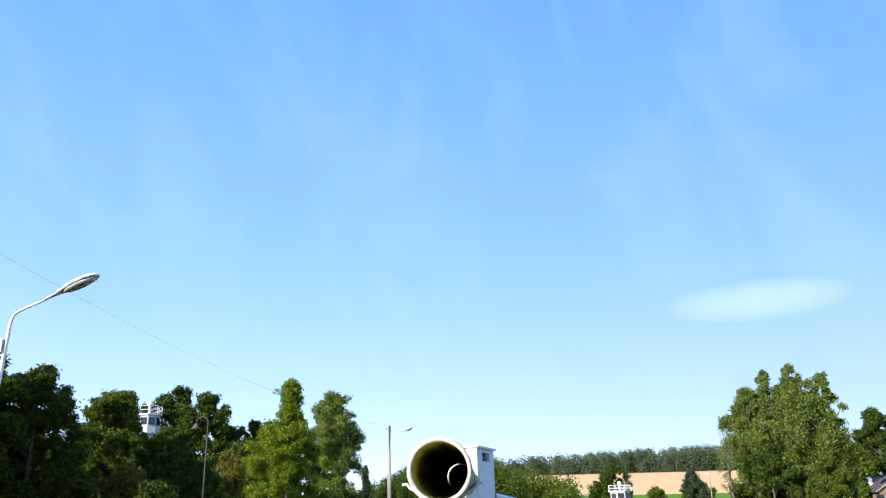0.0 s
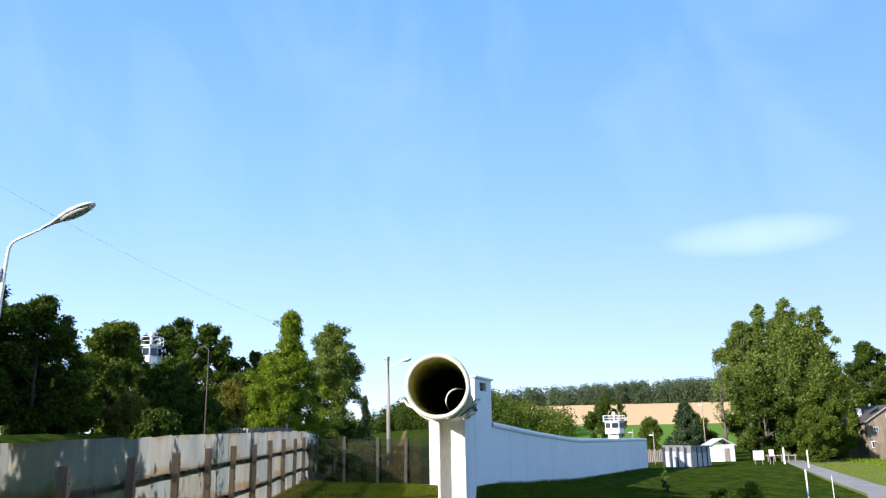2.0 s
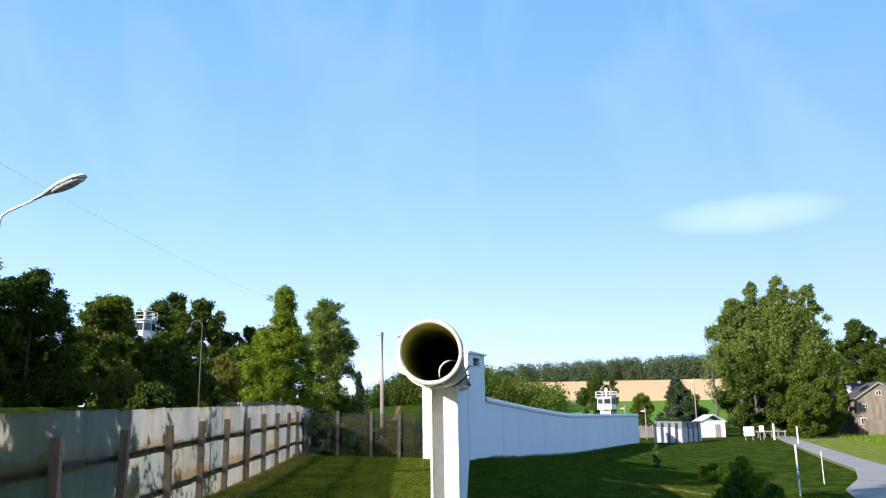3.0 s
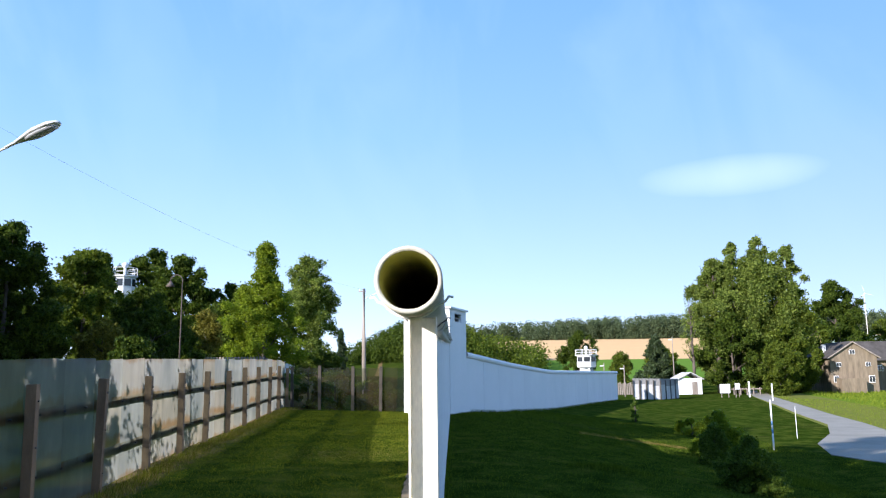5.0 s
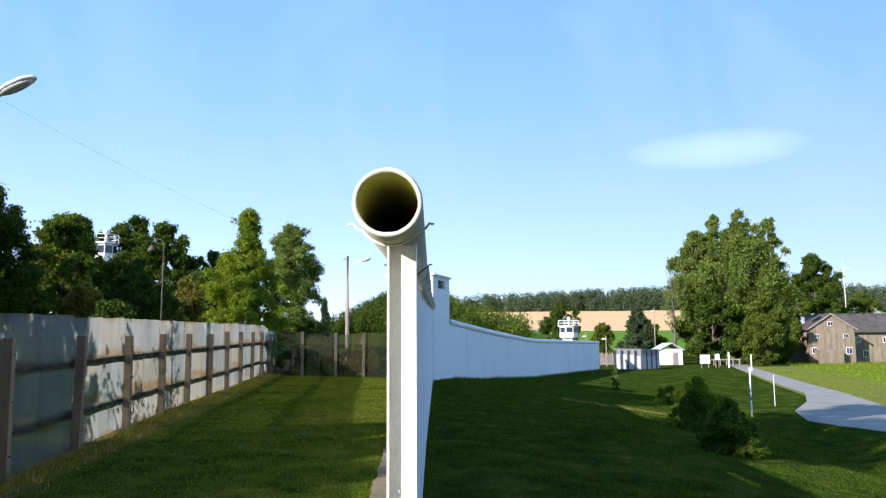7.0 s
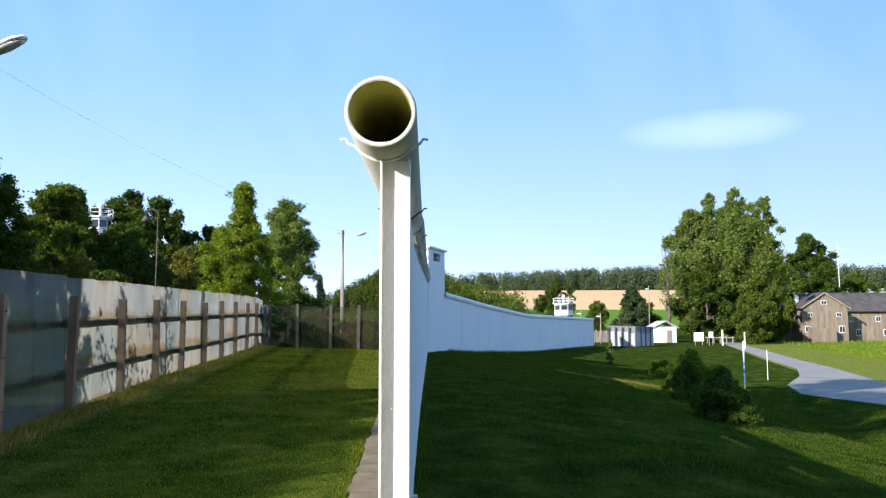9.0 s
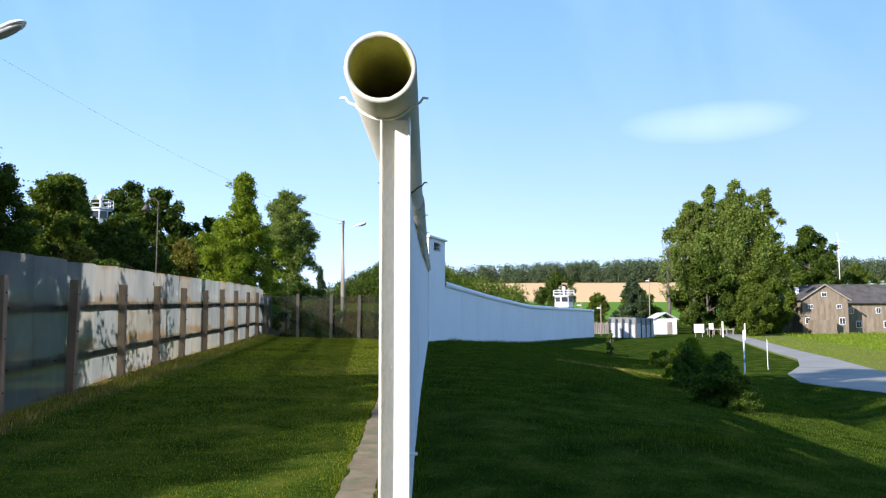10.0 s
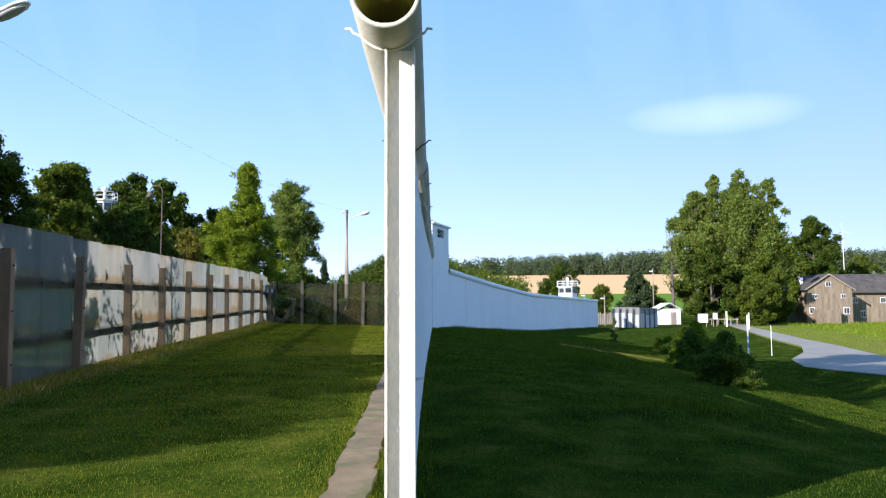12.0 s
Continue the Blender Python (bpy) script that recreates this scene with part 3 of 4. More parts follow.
sheet_fence = thing("sheet_fence", "fence of weathered translucent sheets on squared posts with rust stains", "fence")
fence_run(sheet_fence, [(fence_x(y), y) for y in FENCE_YS], M_SHEET, 2.03, ((0.03, 0.72), (0.55, 1.62), (1.45, 2.36)), M_POST, 2, (0.555, 1.455))
cross_fence = thing("cross_fence", "dark see-through panel fence across the grass strip", "fence")
fence_run(cross_fence, [(-8.25, 37.4), (-6.7, 36.6), (-4.95, 36.0), (-3.5, 35.2), (-2.0, 34.8)], M_DARKSHEET, 2.2, ((0.03, 2.1),), M_DARKPOST, 2)

# ---- worn slab path along the wall ----
def slab_bm(w, ln):
    """A thin slab with crumbled, uneven edges."""
    bm = bmesh.new()
    out = []
    for k in range(7):
        out.append((w / 2 + random.uniform(-0.022, 0.012), ln * k / 6))
    for k in range(6, -1, -1):
        out.append((-w / 2 + random.uniform(-0.014, 0.028), ln * k / 6 + random.uniform(-0.008, 0.008)))
    top = [bm.verts.new((x, y, 0.036 + random.uniform(-0.004, 0.004))) for x, y in out]
    low = [bm.verts.new((x * 1.06, y, -0.06)) for x, y in out]
    bm.faces.new(top)
    bm.faces.new(list(reversed(low)))
    for i in range(len(out)):
        j = (i + 1) % len(out)
        bm.faces.new((top[i], low[i], low[j], top[j]))
    return bm


slab_path = thing("slab_path", "worn concrete slab footpath half grown over, beside the wall", "path", kind="structure")
yy = -6.0
while yy < 30:
    ln = random.uniform(0.95, 1.05)
    o = part("slab", slab_bm(0.34, ln - 0.012), M_SLAB, slab_path)
    x = -0.455 - 0.022 * max(yy, 0)
    g0, g1 = ground_z(x, yy, True), ground_z(x, yy + ln, True)
    o.matrix_basis = Matrix.LocRotScale((x, yy, g0 - 0.010), Euler((math.atan2(g1 - g0, ln), random.uniform(-0.012, 0.012), random.uniform(-0.012, 0.012))), None)
    yy += ln

# ---- trees ----


def leaf_cloud(name, centres, radii, count, size, mat, parent, seed, stretch=0.85, shell=0.25):
    """Many small tilted leaves round a set of lobes, as one mesh."""
    rng = np.random.default_rng(seed)
    c, r = np.array(centres, float), np.array(radii, float)
    pick = rng.choice(len(c), count, p=r ** 2 / (r ** 2).sum())
    d = rng.normal(size=(count, 3))
    d /= np.linalg.norm(d, axis=1)[:, None]
    rad = r[pick] * (shell + (1.05 - shell) * rng.random(count) ** 0.6)
    pos = c[pick] + d * rad[:, None] * np.array([1, 1, stretch])
    pos += rng.normal(size=pos.shape) * size * 1.1
    n = d + rng.normal(size=(count, 3)) * 0.85
    n /= np.linalg.norm(n, axis=1)[:, None]
    a = np.cross(n, rng.normal(size=(count, 3)))
    a /= np.linalg.norm(a, axis=1)[:, None] + 1e-9
    b = np.cross(n, a)
    s = size * (0.6 + 0.8 * rng.random(count))[:, None]
    v = np.empty((count, 3, 3))
    v[:, 0], v[:, 1], v[:, 2] = pos - a * s - b * s * 0.3, pos + b * s * 0.85 + n * s * 0.2, pos + a * s - b * s * 0.3
    me = bpy.data.meshes.new(name)
    me.vertices.add(count * 3)
    me.vertices.foreach_set("co", v.reshape(-1))
    me.loops.add(count * 3)
    me.loops.foreach_set("vertex_index", np.arange(count * 3, dtype=np.int32))
    me.polygons.add(count)
    me.polygons.foreach_set("loop_start", np.arange(0, count * 3, 3, dtype=np.int32))
    me.update(calc_edges=True)
    me.materials.append(mat)
    ob = new(name, me)
    ob.parent = parent
    return ob


def tree(name, label, x, y, top, radius, mat, leaves=9000, leaf=0.16, clear=0.18, profile="round", seed=1, sink=0.2, category="tree", lobes=58, squash=1.0, lean=0.0, stretch=0.85, dense=1.0, fill=4.6):
    rng = random.Random(seed)
    gz = ground_z(x, y, False) - sink
    h = top - gz
    ob = thing(name, label, category, (x, y, gz), group="plants of the place: " + category)
    cs, rs = [], []
    for k in range(lobes):
        f = clear + (1 - clear) * (k + rng.random()) / lobes
        if profile == "round":
            w = math.sin(math.pi * min(1, max(0.02, (f - clear * 0.7) / (1 - clear * 0.7)))) ** 0.55
        elif profile == "dome":
            w = math.sin(math.pi * (0.30 + 0.70 * f))
        elif profile == "cone":
            w = 1.05 - (f - clear) / (1 - clear)
        elif profile == "spire":
            w = lerp_table(f, [(0, 0.75), (0.2, 1.0), (0.45, 0.92), (0.62, 0.58), (0.74, 0.27), (0.92, 0.24), (1, 0.1)])
        else:
            w = 0.75 + 0.35 * math.sin(math.pi * f)
        a = k * 2.4 + rng.random()
        lr = radius * rng.choice((0.13, 0.17, 0.22, 0.30)) * rng.uniform(0.85, 1.15) * (0.55 + 0.45 * w) * dense
        d = max(0.0, radius * w * rng.uniform(0.35, 1.08) - lr * 0.6)
        cs.append((math.cos(a) * d + lean * f * h, math.sin(a) * d * squash, min(f * h, h - lr * 0.7)))
        rs.append(lr)
    r0 = max(0.05, h * 0.016)
    bm = tb([(0, 0, 0), (0.02 * h * 0.3, 0, h * 0.3), (lean * h * 0.6, 0.01 * h, h * 0.62), (lean * h * 0.9, 0, h * 0.9)], [r0 * 1.3, r0, r0 * 0.6, r0 * 0.15], 9)
    for c in cs[:: max(1, lobes // 14)]:
        z0 = max(h * clear * 0.7, c[2] - 0.45 * math.hypot(c[0], c[1]) - h * 0.08)
        st = Vector((lean * z0, 0, min(z0, h * 0.8)))
        mid = st.lerp(Vector(c), 0.5) + Vector((0, 0, -0.03 * h * rng.random()))
        tube(bm, [st, mid, c], [r0 * 0.42, r0 * 0.26, r0 * 0.07], 6)
    part("trunk", bm, M_BARK, ob, "", True)
    # each limb carries a handful of smaller sprays
    sc, sr = [], []
    for c, r in zip(cs, rs):
        sc.append(c)
        sr.append(r * 0.62)
        for _ in range(6):
            d = Vector((rng.gauss(0, 1), rng.gauss(0, 1), rng.gauss(0, 0.8))).normalized() * r * rng.uniform(0.6, 1.05)
            sc.append((c[0] + d.x, c[1] + d.y, min(c[2] + d.z * stretch, h)))
            sr.append(r * rng.uniform(0.22, 0.5))
    leaf_cloud("crown", sc, sr, int(leaves * fill), leaf * 0.46, mat, ob, seed, stretch)
    return ob


T = tree
T("tree", "tall dark broad-leaved tree behind the sheet fence", -22.3, 27, 10.6, 3.6, LEAF_DARK, 15000, 0.17, 0.08, seed=2)
T("tree", "tall dark broad-leaved tree behind the sheet fence", -19.9, 31, 9.9, 2.6, LEAF_DARK, 13000, 0.16, 0.06, seed=3)
T("tree", "rounded green broad-leaved tree on the grassy bank", -19.2, 37, 9.7, 2.3, LEAF_MID, 12000, 0.16, 0.06, seed=4)
T("tree", "dark rounded tree on the grassy bank", -17.6, 41, 8.1, 2.2, LEAF_DARK, 9000, 0.16, 0.05, seed=5)
T("tree", "tall open-crowned oak behind the watchtower", -39.5, 84, 17.2, 4.6, LEAF_DARK, 9000, 0.30, 0.2, seed=6)
T("tree", "tall open-crowned oak behind the watchtower", -35.2, 88, 18.2, 4.6, LEAF_DARK, 9000, 0.30, 0.2, seed=7)
T("tree", "tall open-crowned oak behind the grassy bank", -29.5, 82, 16.3, 4.3, LEAF_DARK, 9000, 0.30, 0.2, seed=8)
T("tree", "tall open-crowned oak behind the grassy bank", -25.2, 85, 13.6, 3.2, LEAF_DARK, 7000, 0.28, 0.15, seed=9)
T("tree", "small yellowing tree with a thin staked trunk", -16.2, 48, 7.4, 1.3, LEAF_DRY, 3500, 0.13, 0.35, seed=10)
T("tree", "bright light-green tree with a slender pointed top", -13.8, 54, 12.9, 3.1, LEAF_LIGHT, 12000, 0.17, 0.16, "spire", seed=11, lobes=95, dense=1.15)
T("tree", "loose grey-green tree with drooping leafage", -15.4, 80, 15.8, 3.9, LEAF_SILVER, 14000, 0.21, 0.06, seed=12, lobes=110, dense=1.1)
T("tree", "dark broad-leaved tree behind the lighter ones", -21.5, 78, 12.6, 3.4, LEAF_MID, 6000, 0.26, 0.1, seed=13)
T("tree", "dark broad-leaved tree behind the lighter ones", -23.9, 78, 10.9, 3.0, LEAF_DARK, 7000, 0.26, 0.05, seed=15)
T("spruce", "slim dark spruce by itself", -21.9, 150, 12.4, 1.9, LEAF_FIR, 3200, 0.3, 0.05, "cone", seed=14)
for k, (x, y, top, r, m) in enumerate([(-18.9, 32, 6.0, 1.6, LEAF_MID), (-16.3, 33, 5.6, 1.2, LEAF_DRY), (-15.2, 36, 6.4, 1.9, LEAF_DARK), (-17.6, 46, 6.3, 1.7, LEAF_MID), (-20.5, 45, 7.6, 2.2, LEAF_DARK),
                                       (-23.5, 37, 8.4, 2.6, LEAF_DARK), (-25.2, 60, 9.6, 3.0, LEAF_MID), (-20.6, 56, 7.8, 2.4, LEAF_DARK), (-15.6, 60, 5.9, 2.2, LEAF_DARK), (-24.8, 45, 8.4, 2.6, LEAF_DARK), (-30.5, 64, 10.4, 3.0, LEAF_MID), (-11.0, 62, 5.0, 2.6, LEAF_DARK), (-13.5, 30, 4.6, 1.3, LEAF_DARK)]):
    T("bush", "bushy undergrowth on the grassy bank behind the fence", x, y, top, r, m, 5200, 0.15, 0.02, seed=30 + k, category="bush", lobes=34)
for k, (x, y, top, r) in enumerate([(-7.7, 38.8, 3.8, 1.3), (-6.2, 38.4, 3.2, 1.2), (-4.6, 38.6, 2.7, 1.1), (-3.2, 37.4, 2.5, 0.9)]):
    T("bush", "unkempt bush behind the dark panel fence", x, y, top, r, LEAF_MID, 3000, 0.10, 0.02, seed=50 + k, category="bush", lobes=16)

T("tree", "huge grey-green poplar with a ragged broad crown", 46.6, 118, 20.8, 8.8, LEAF_SILVER, 13000, 0.34, 0.10, seed=60, lobes=140, stretch=1.3)
T("tree", "huge grey-green poplar with a ragged broad crown", 41.0, 120, 20.6, 4.8, LEAF_SILVER, 12000, 0.34, 0.08, seed=61, lobes=90, stretch=1.3)
for k, (x, top, r) in enumerate(((43.0, 22.6, 3.1), (47.2, 23.6, 3.4), (51.4, 22.4, 2.9), (40.0, 20.4, 2.4))):
    T("tree", "slender grey-green poplar rising out of the group", x, 117.4, top, r, LEAF_SILVER, 3600, 0.32, 0.4, "round", seed=160 + k, lobes=30, stretch=1.3)
T("tree", "dark tree hanging low before the poplars", 49.5, 114, 14.0, 5.4, LEAF_MID, 12000, 0.34, 0.02, seed=62, lobes=40)
T("tree", "dark tree hanging low before the poplars", 40.6, 113, 11.6, 4.6, LEAF_DARK, 9000, 0.34, 0.02, seed=63, lobes=36)
T("bush", "dark undergrowth below the poplars", 45.5, 111.5, 7.6, 4.4, LEAF_DARK, 7000, 0.30, 0.0, seed=71, category="bush")
T("bush", "dark undergrowth below the poplars", 50.2, 113.4, 6.4, 2.8, LEAF_MID, 6000, 0.30, 0.0, seed=72, category="bush")
T("bush", "rounded light-green bush beside the lane", 43.6, 104, 7.0, 3.2, LEAF_MID, 7000, 0.24, 0.0, seed=64, category="bush")
T("pine", "spreading dark pine beside the hut", 32.6, 125, 9.2, 3.9, LEAF_FIR, 7000, 0.30, 0.1, "cone", seed=65)
T("tree", "round dark tree behind the far watchtower", 27.2, 170, 12.4, 4.8, LEAF_DARK, 6000, 0.42, 0.05, seed=66)
T("tree", "round dark broad-leaved tree behind the farmhouse", 93.0, 190, 25.0, 8.0, LEAF_DARK, 13000, 0.5, 0.1, seed=67)
T("tree", "round dark broad-leaved tree behind the farmhouse", 84.0, 188, 17.0, 6.0, LEAF_DARK, 6000, 0.5, 0.1, seed=68)
T("bush", "rounded bush in the meadow", 34.2, 160, 7.6, 2.6, LEAF_MID, 3000, 0.3, 0.02, seed=69, category="bush")
T("tree", "bare thin tree with few leaves on it", 34.9, 113, 14.2, 1.9, LEAF_SILVER, 500, 0.2, 0.4, seed=70)
for k, (x, y, top, r) in enumerate([(40, 150, 8, 4), (36.8, 140, 8.4, 3.0), (60, 140, 11, 4.5), (104, 205, 16, 6), (115, 210, 17, 6), (125, 205, 15, 6)]):
    T("tree", "green broad-leaved tree along the valley floor", x, y, top, r, LEAF_MID, 4500, 0.42, 0.03, seed=80 + k)

# shrubs on the lawn
T("shrub", "dense dark rounded shrub on the lawn", 7.08, 15.5, 1.32, 0.80, LEAF_BOX, 12000, 0.055, 0.0, "dome", seed=90, category="shrub", dense=1.0, lobes=110, sink=0.1)
T("shrub", "dense dark shrub on the lawn beside the ditch", 8.45, 22.4, 1.22, 0.62, LEAF_BOX, 8000, 0.065, 0.0, "dome", seed=91, category="shrub", dense=1.1, lobes=70, sink=0.1)
T("shrub", "light green spreading shrub catching the sun", 9.95, 26.5, 1.45, 1.0, LEAF_LIGHT, 8000, 0.07, 0.0, "dome", seed=92, category="shrub", dense=1.1, lobes=70, sink=0.1)
T("shrub", "small dark sapling bush standing alone on the lawn", 11.0, 45, 1.5, 0.42, LEAF_BOX, 900, 0.07, 0.0, seed=93, category="shrub", lobes=10, sink=0.1)
T("shrub", "light green low shrub beside the ditch", 12.6, 39, 0.5, 1.0, LEAF_LIGHT, 2500, 0.09, 0.0, "dome", seed=94, category="shrub", lobes=14, sink=0.1)


def forest(name, label, spots, mat, per, leaf, seed):
    """Far woods as one object: many small crowns of loose leaf clumps."""
    cs, rs = [], []
    rng = random.Random(seed)
    for x, y, h, conifer in spots:
        gz = ground_z(x, y, False)
        for k in range(7):
            f = (k + 0.5) / 7
            w = (1.05 - f) * 0.26 * h if conifer else 0.30 * h * math.sin(math.pi * min(0.97, 0.12 + f * 0.85)) ** 0.6
            a = rng.random() * 6.28
            cs.append((x + math.cos(a) * w * 0.35, y + math.sin(a) * w * 0.35, gz + f * h * 0.94))
            rs.append(max(0.35, w * 0.85))
    o = leaf_cloud(name, cs, rs, per * len(spots), leaf, mat, None, seed, shell=0.5)
    tagged(o, label, "forest", kind="stuff")


rng = random.Random(5)
ridge, front = [], []
for k in range(1150):
    x = rng.uniform(-45, 330)
    y = 452 - 0.10 * x + 5 + rng.random() ** 2.0 * 60
    ridge.append((x, y, 8.8 + 3.6 * min(1.0, max(0.0, x / 125)) + rng.uniform(0, 2.2), rng.random() < 0.75))
for k in range(200):
    x = rng.uniform(-14, 33)
    front.append((x, rng.uniform(265, 312), (17.5 - 8.0 * (x + 14) / 46) * rng.uniform(0.75, 1.05), rng.random() < 0.25))
hill = []
for k in range(230):
    x = rng.uniform(-95, -6)
    hill.append((x, rng.uniform(290, 330), min(15.0, max(4.0, 5.5 + 10.5 * (x + 47) / 29)) * rng.uniform(0.8, 1.05), rng.random() < 0.5))
forest("far_woods", "dark conifer wood along the ridge beyond the wheat field", ridge, LEAF_HAZY_FIR, 260, 0.45, 7)
forest("hill_woods", "dark mixed wood rising over the hillside behind the pole", hill, LEAF_DARK, 230, 0.38, 9)
forest("hedge_woods", "lighter mixed woods below the ridge", front, LEAF_MID, 220, 0.40, 8)

# ---- lamps, poles and wires ----


def lamp_head(ob, m, length=1.05):
    """A long cobra-head lantern: shell above, diffuser below."""
    prof = [(0.0, 0.028, 0.028), (0.18, 0.035, 0.035), (0.34, 0.08, 0.055), (0.6, 0.14, 0.08), (0.85, 0.13, 0.07), (0.97, 0.07, 0.04), (1.0, 0.01, 0.01)]
    bm, seg, rings = bmesh.new(), 16, []
    for f, w, hh in prof:
        rings.append([bm.verts.new((f * length, math.cos(a) * w, (math.sin(a) * hh if math.sin(a) > 0 else math.sin(a) * hh * 0.45))) for a in [2 * math.pi * k / seg for k in range(seg)]])
    for a, b in zip(rings, rings[1:]):
        for k in range(seg):
            bm.faces.new((a[k], a[(k + 1) % seg], b[(k + 1) % seg], b[k]))
    bm.faces.new(rings[0])
    bm.faces.new(rings[-1])
    head = part("lamp_head", bm, M_GALV, ob, "grey metal lantern shell", True)
    head.matrix_basis = m
    bm = bmesh.new()
    bmesh.ops.create_uvsphere(bm, u_segments=14, v_segments=8, radius=1)
    bmesh.ops.transform(bm, matrix=Matrix.Translation((0.66 * length, 0, -0.03)) @ Matrix.Diagonal((0.29 * length, 0.105, 0.045, 1)), verts=bm.verts)
    part("diffuser", bm, M_LENS, head, "grey plastic diffuser", True)


street = thing("street_lamp", "tall white street lamp with a bent arm and long lantern", "street lamp", (-11.06, 13.9, ground_z(-11.06, 13.9)))
z0 = street.location.z
part("pole", tb([(-0.25, 0, -0.3), (-0.16, 0, 3.0), (-0.02, 0, 7.62 - z0), (0.0, 0, 7.78 - z0), (0.06, 0, 7.9 - z0), (0.18, 0, 7.98 - z0), (1.06, -0.43, 8.13 - z0)], [0.075, 0.065, 0.042, 0.036, 0.034, 0.033, 0.028], 12), M_PAINT, street, "white-painted bent pole", True)
lamp_head(street, Matrix.LocRotScale((1.0, -0.41, 8.12 - z0), Euler((0, radians(-11), radians(-25))), Vector((1, 1.4, 1.45))), 1.78)
part("box", bx(0.22, 0.2, 0.34, (-0.2, 0, 6.95 - z0), bevel=0.01), M_GALV, street, "grey switch box on the pole")

POLE = Vector((-6.1, 50.7, 0))
pole = thing("utility_pole", "bare weathered wooden utility pole with a lamp arm", "utility pole", (POLE.x, POLE.y, ground_z(POLE.x, POLE.y)))
pz = pole.location.z
part("pole", tb([(0.05, 0, -0.5), (0, 0, 4), (0, 0, 9.0 - pz)], [0.15, 0.13, 0.10], 12), M_WOOD, pole, "", True)
part("arm", tb([(0, 0, 8.25 - pz), (0.5, 0, 8.52 - pz), (0.72, 0, 8.62 - pz)], 0.02, 8), M_GALV, pole)
part("crossbar", bx(0.5, 0.08, 0.06, (-0.12, 0, 8.78 - pz)), M_WOOD, pole)
for dx in (-0.3, 0.08):
    part("insulator", tb([(dx, 0, 8.84 - pz), (dx, 0, 8.96 - pz)], [0.03, 0.022], 8), M_BRIGHT, pole, "white insulator")
lamp_head(pole, Matrix.LocRotScale((0.68, 0, 8.58 - pz), Euler((0, radians(-16), 0)), Vector((1, 1.4, 1.6))), 0.98)

a, b = Vector((-16.6, 13.0, 12.4)), Vector((POLE.x, POLE.y, 8.93))
pts = []
for k in range(25):
    s = k / 24
    p = a.lerp(b, s)
    p.z -= 1.1 * 4 * s * (1 - s)
    pts.append(p)
tagged(part("overhead_cable", tb(pts, 0.003, 6), M_RUST), "thin grey overhead cable sagging to the wooden pole", "cable")

lantern = thing("yard_lamp", "rusty brown lamp post with a crook top", "lamp post", (-11.6, 30, ground_z(-11.6, 30)))
lz = lantern.location.z
arc = [(-0.26 + 0.26 * math.cos(a), 0, 7.1 - lz + 0.26 * math.sin(a)) for a in [radians(v) for v in range(0, 190, 18)]]
part("pole", tb([(0, 0, -0.3), (0, 0, 6.2 - lz), (0, 0, 7.0 - lz)] + arc, [0.040, 0.026] + [0.020] * (len(arc) + 1), 10), M_RUST, lantern, "", True)
part("shade", tb([(-0.52, 0, 7.08 - lz), (-0.52, 0, 6.98 - lz), (-0.52, 0, 6.85 - lz)], [0.05, 0.10, 0.2], 14), M_RUST, lantern, "rusty bell-shaped shade", True)

# ---- watchtowers ----


def watchtower(label, x, y, top, w, round_shaft):
    gz = ground_z(x, y, False)
    ob = thing("watchtower", label, "watchtower", (x, y, gz), turn=0.3)
    h = top - gz
    cab = 2.1
    deck = h - 1.65
    seg = 20 if round_shaft else 4
    sw = w * (0.52 if round_shaft else 0.62)
    part("shaft", tb([(0, 0, -0.3), (0, 0, deck - cab)], sw * 0.6, seg), M_WHITE, ob)
    part("cabin", tb([(0, 0, deck - cab + 0.002), (0, 0, deck - cab + 0.12), (0, 0, deck)], [w * 0.40, w * 0.5, w * 0.5], 8), M_WHITE, ob, "white eight-sided cabin")
    for k in range(8):
        a = (k + 0.5) * math.pi / 4
        g = part("window", bx(w * 0.31, 0.05, 0.8, (0, 0, -0.1)), M_GLASS, ob, "dark window pane")
        g.matrix_basis = Matrix.LocRotScale((math.cos(a) * w * 0.468, math.sin(a) * w * 0.468, deck - 0.95), Euler((0, 0, a + math.pi / 2)), None)
    part("roof", tb([(0, 0, deck + 0.002), (0, 0, deck + 0.14)], [w * 0.60, w * 0.60], 8), M_BRIGHT, ob)
    for k in range(8):
        a = k * math.pi / 4
        p, q = Vector((math.cos(a), math.sin(a), 0)) * w * 0.56, Vector((math.cos(a + math.pi / 4), math.sin(a + math.pi / 4), 0)) * w * 0.56
        part("rail_post", tb([p + Vector((0, 0, deck + 0.14)), p + Vector((0, 0, deck + 1.0))], 0.034, 6), M_BRIGHT, ob)
        for z in (0.55, 1.0):
            part("rail", tb([p + Vector((0, 0, deck + z)), q + Vector((0, 0, deck + z))], 0.034, 6), M_BRIGHT, ob)
    s = part("searchlight", tb([(0, 0, deck + 0.14), (0, 0, deck + 1.1)], 0.14, 10), M_BRIGHT, ob, "white searchlight stand")
    bm = bmesh.new()
    bmesh.ops.create_uvsphere(bm, u_segments=14, v_segments=10, radius=0.34)
    bmesh.ops.translate(bm, verts=bm.verts, vec=(0, 0, deck + 1.34))
    part("lamp", bm, M_BRIGHT, s, "round white lamp housing", True)


watchtower("white round border watchtower with railed roof above the treetops", -36.3, 82.5, 15.9, 2.3, True)
watchtower("white border watchtower with railed roof behind the wall", 22.9, 134.5, 8.0, 3.4, False)

# ---- farmhouse, hut and distant buildings ----


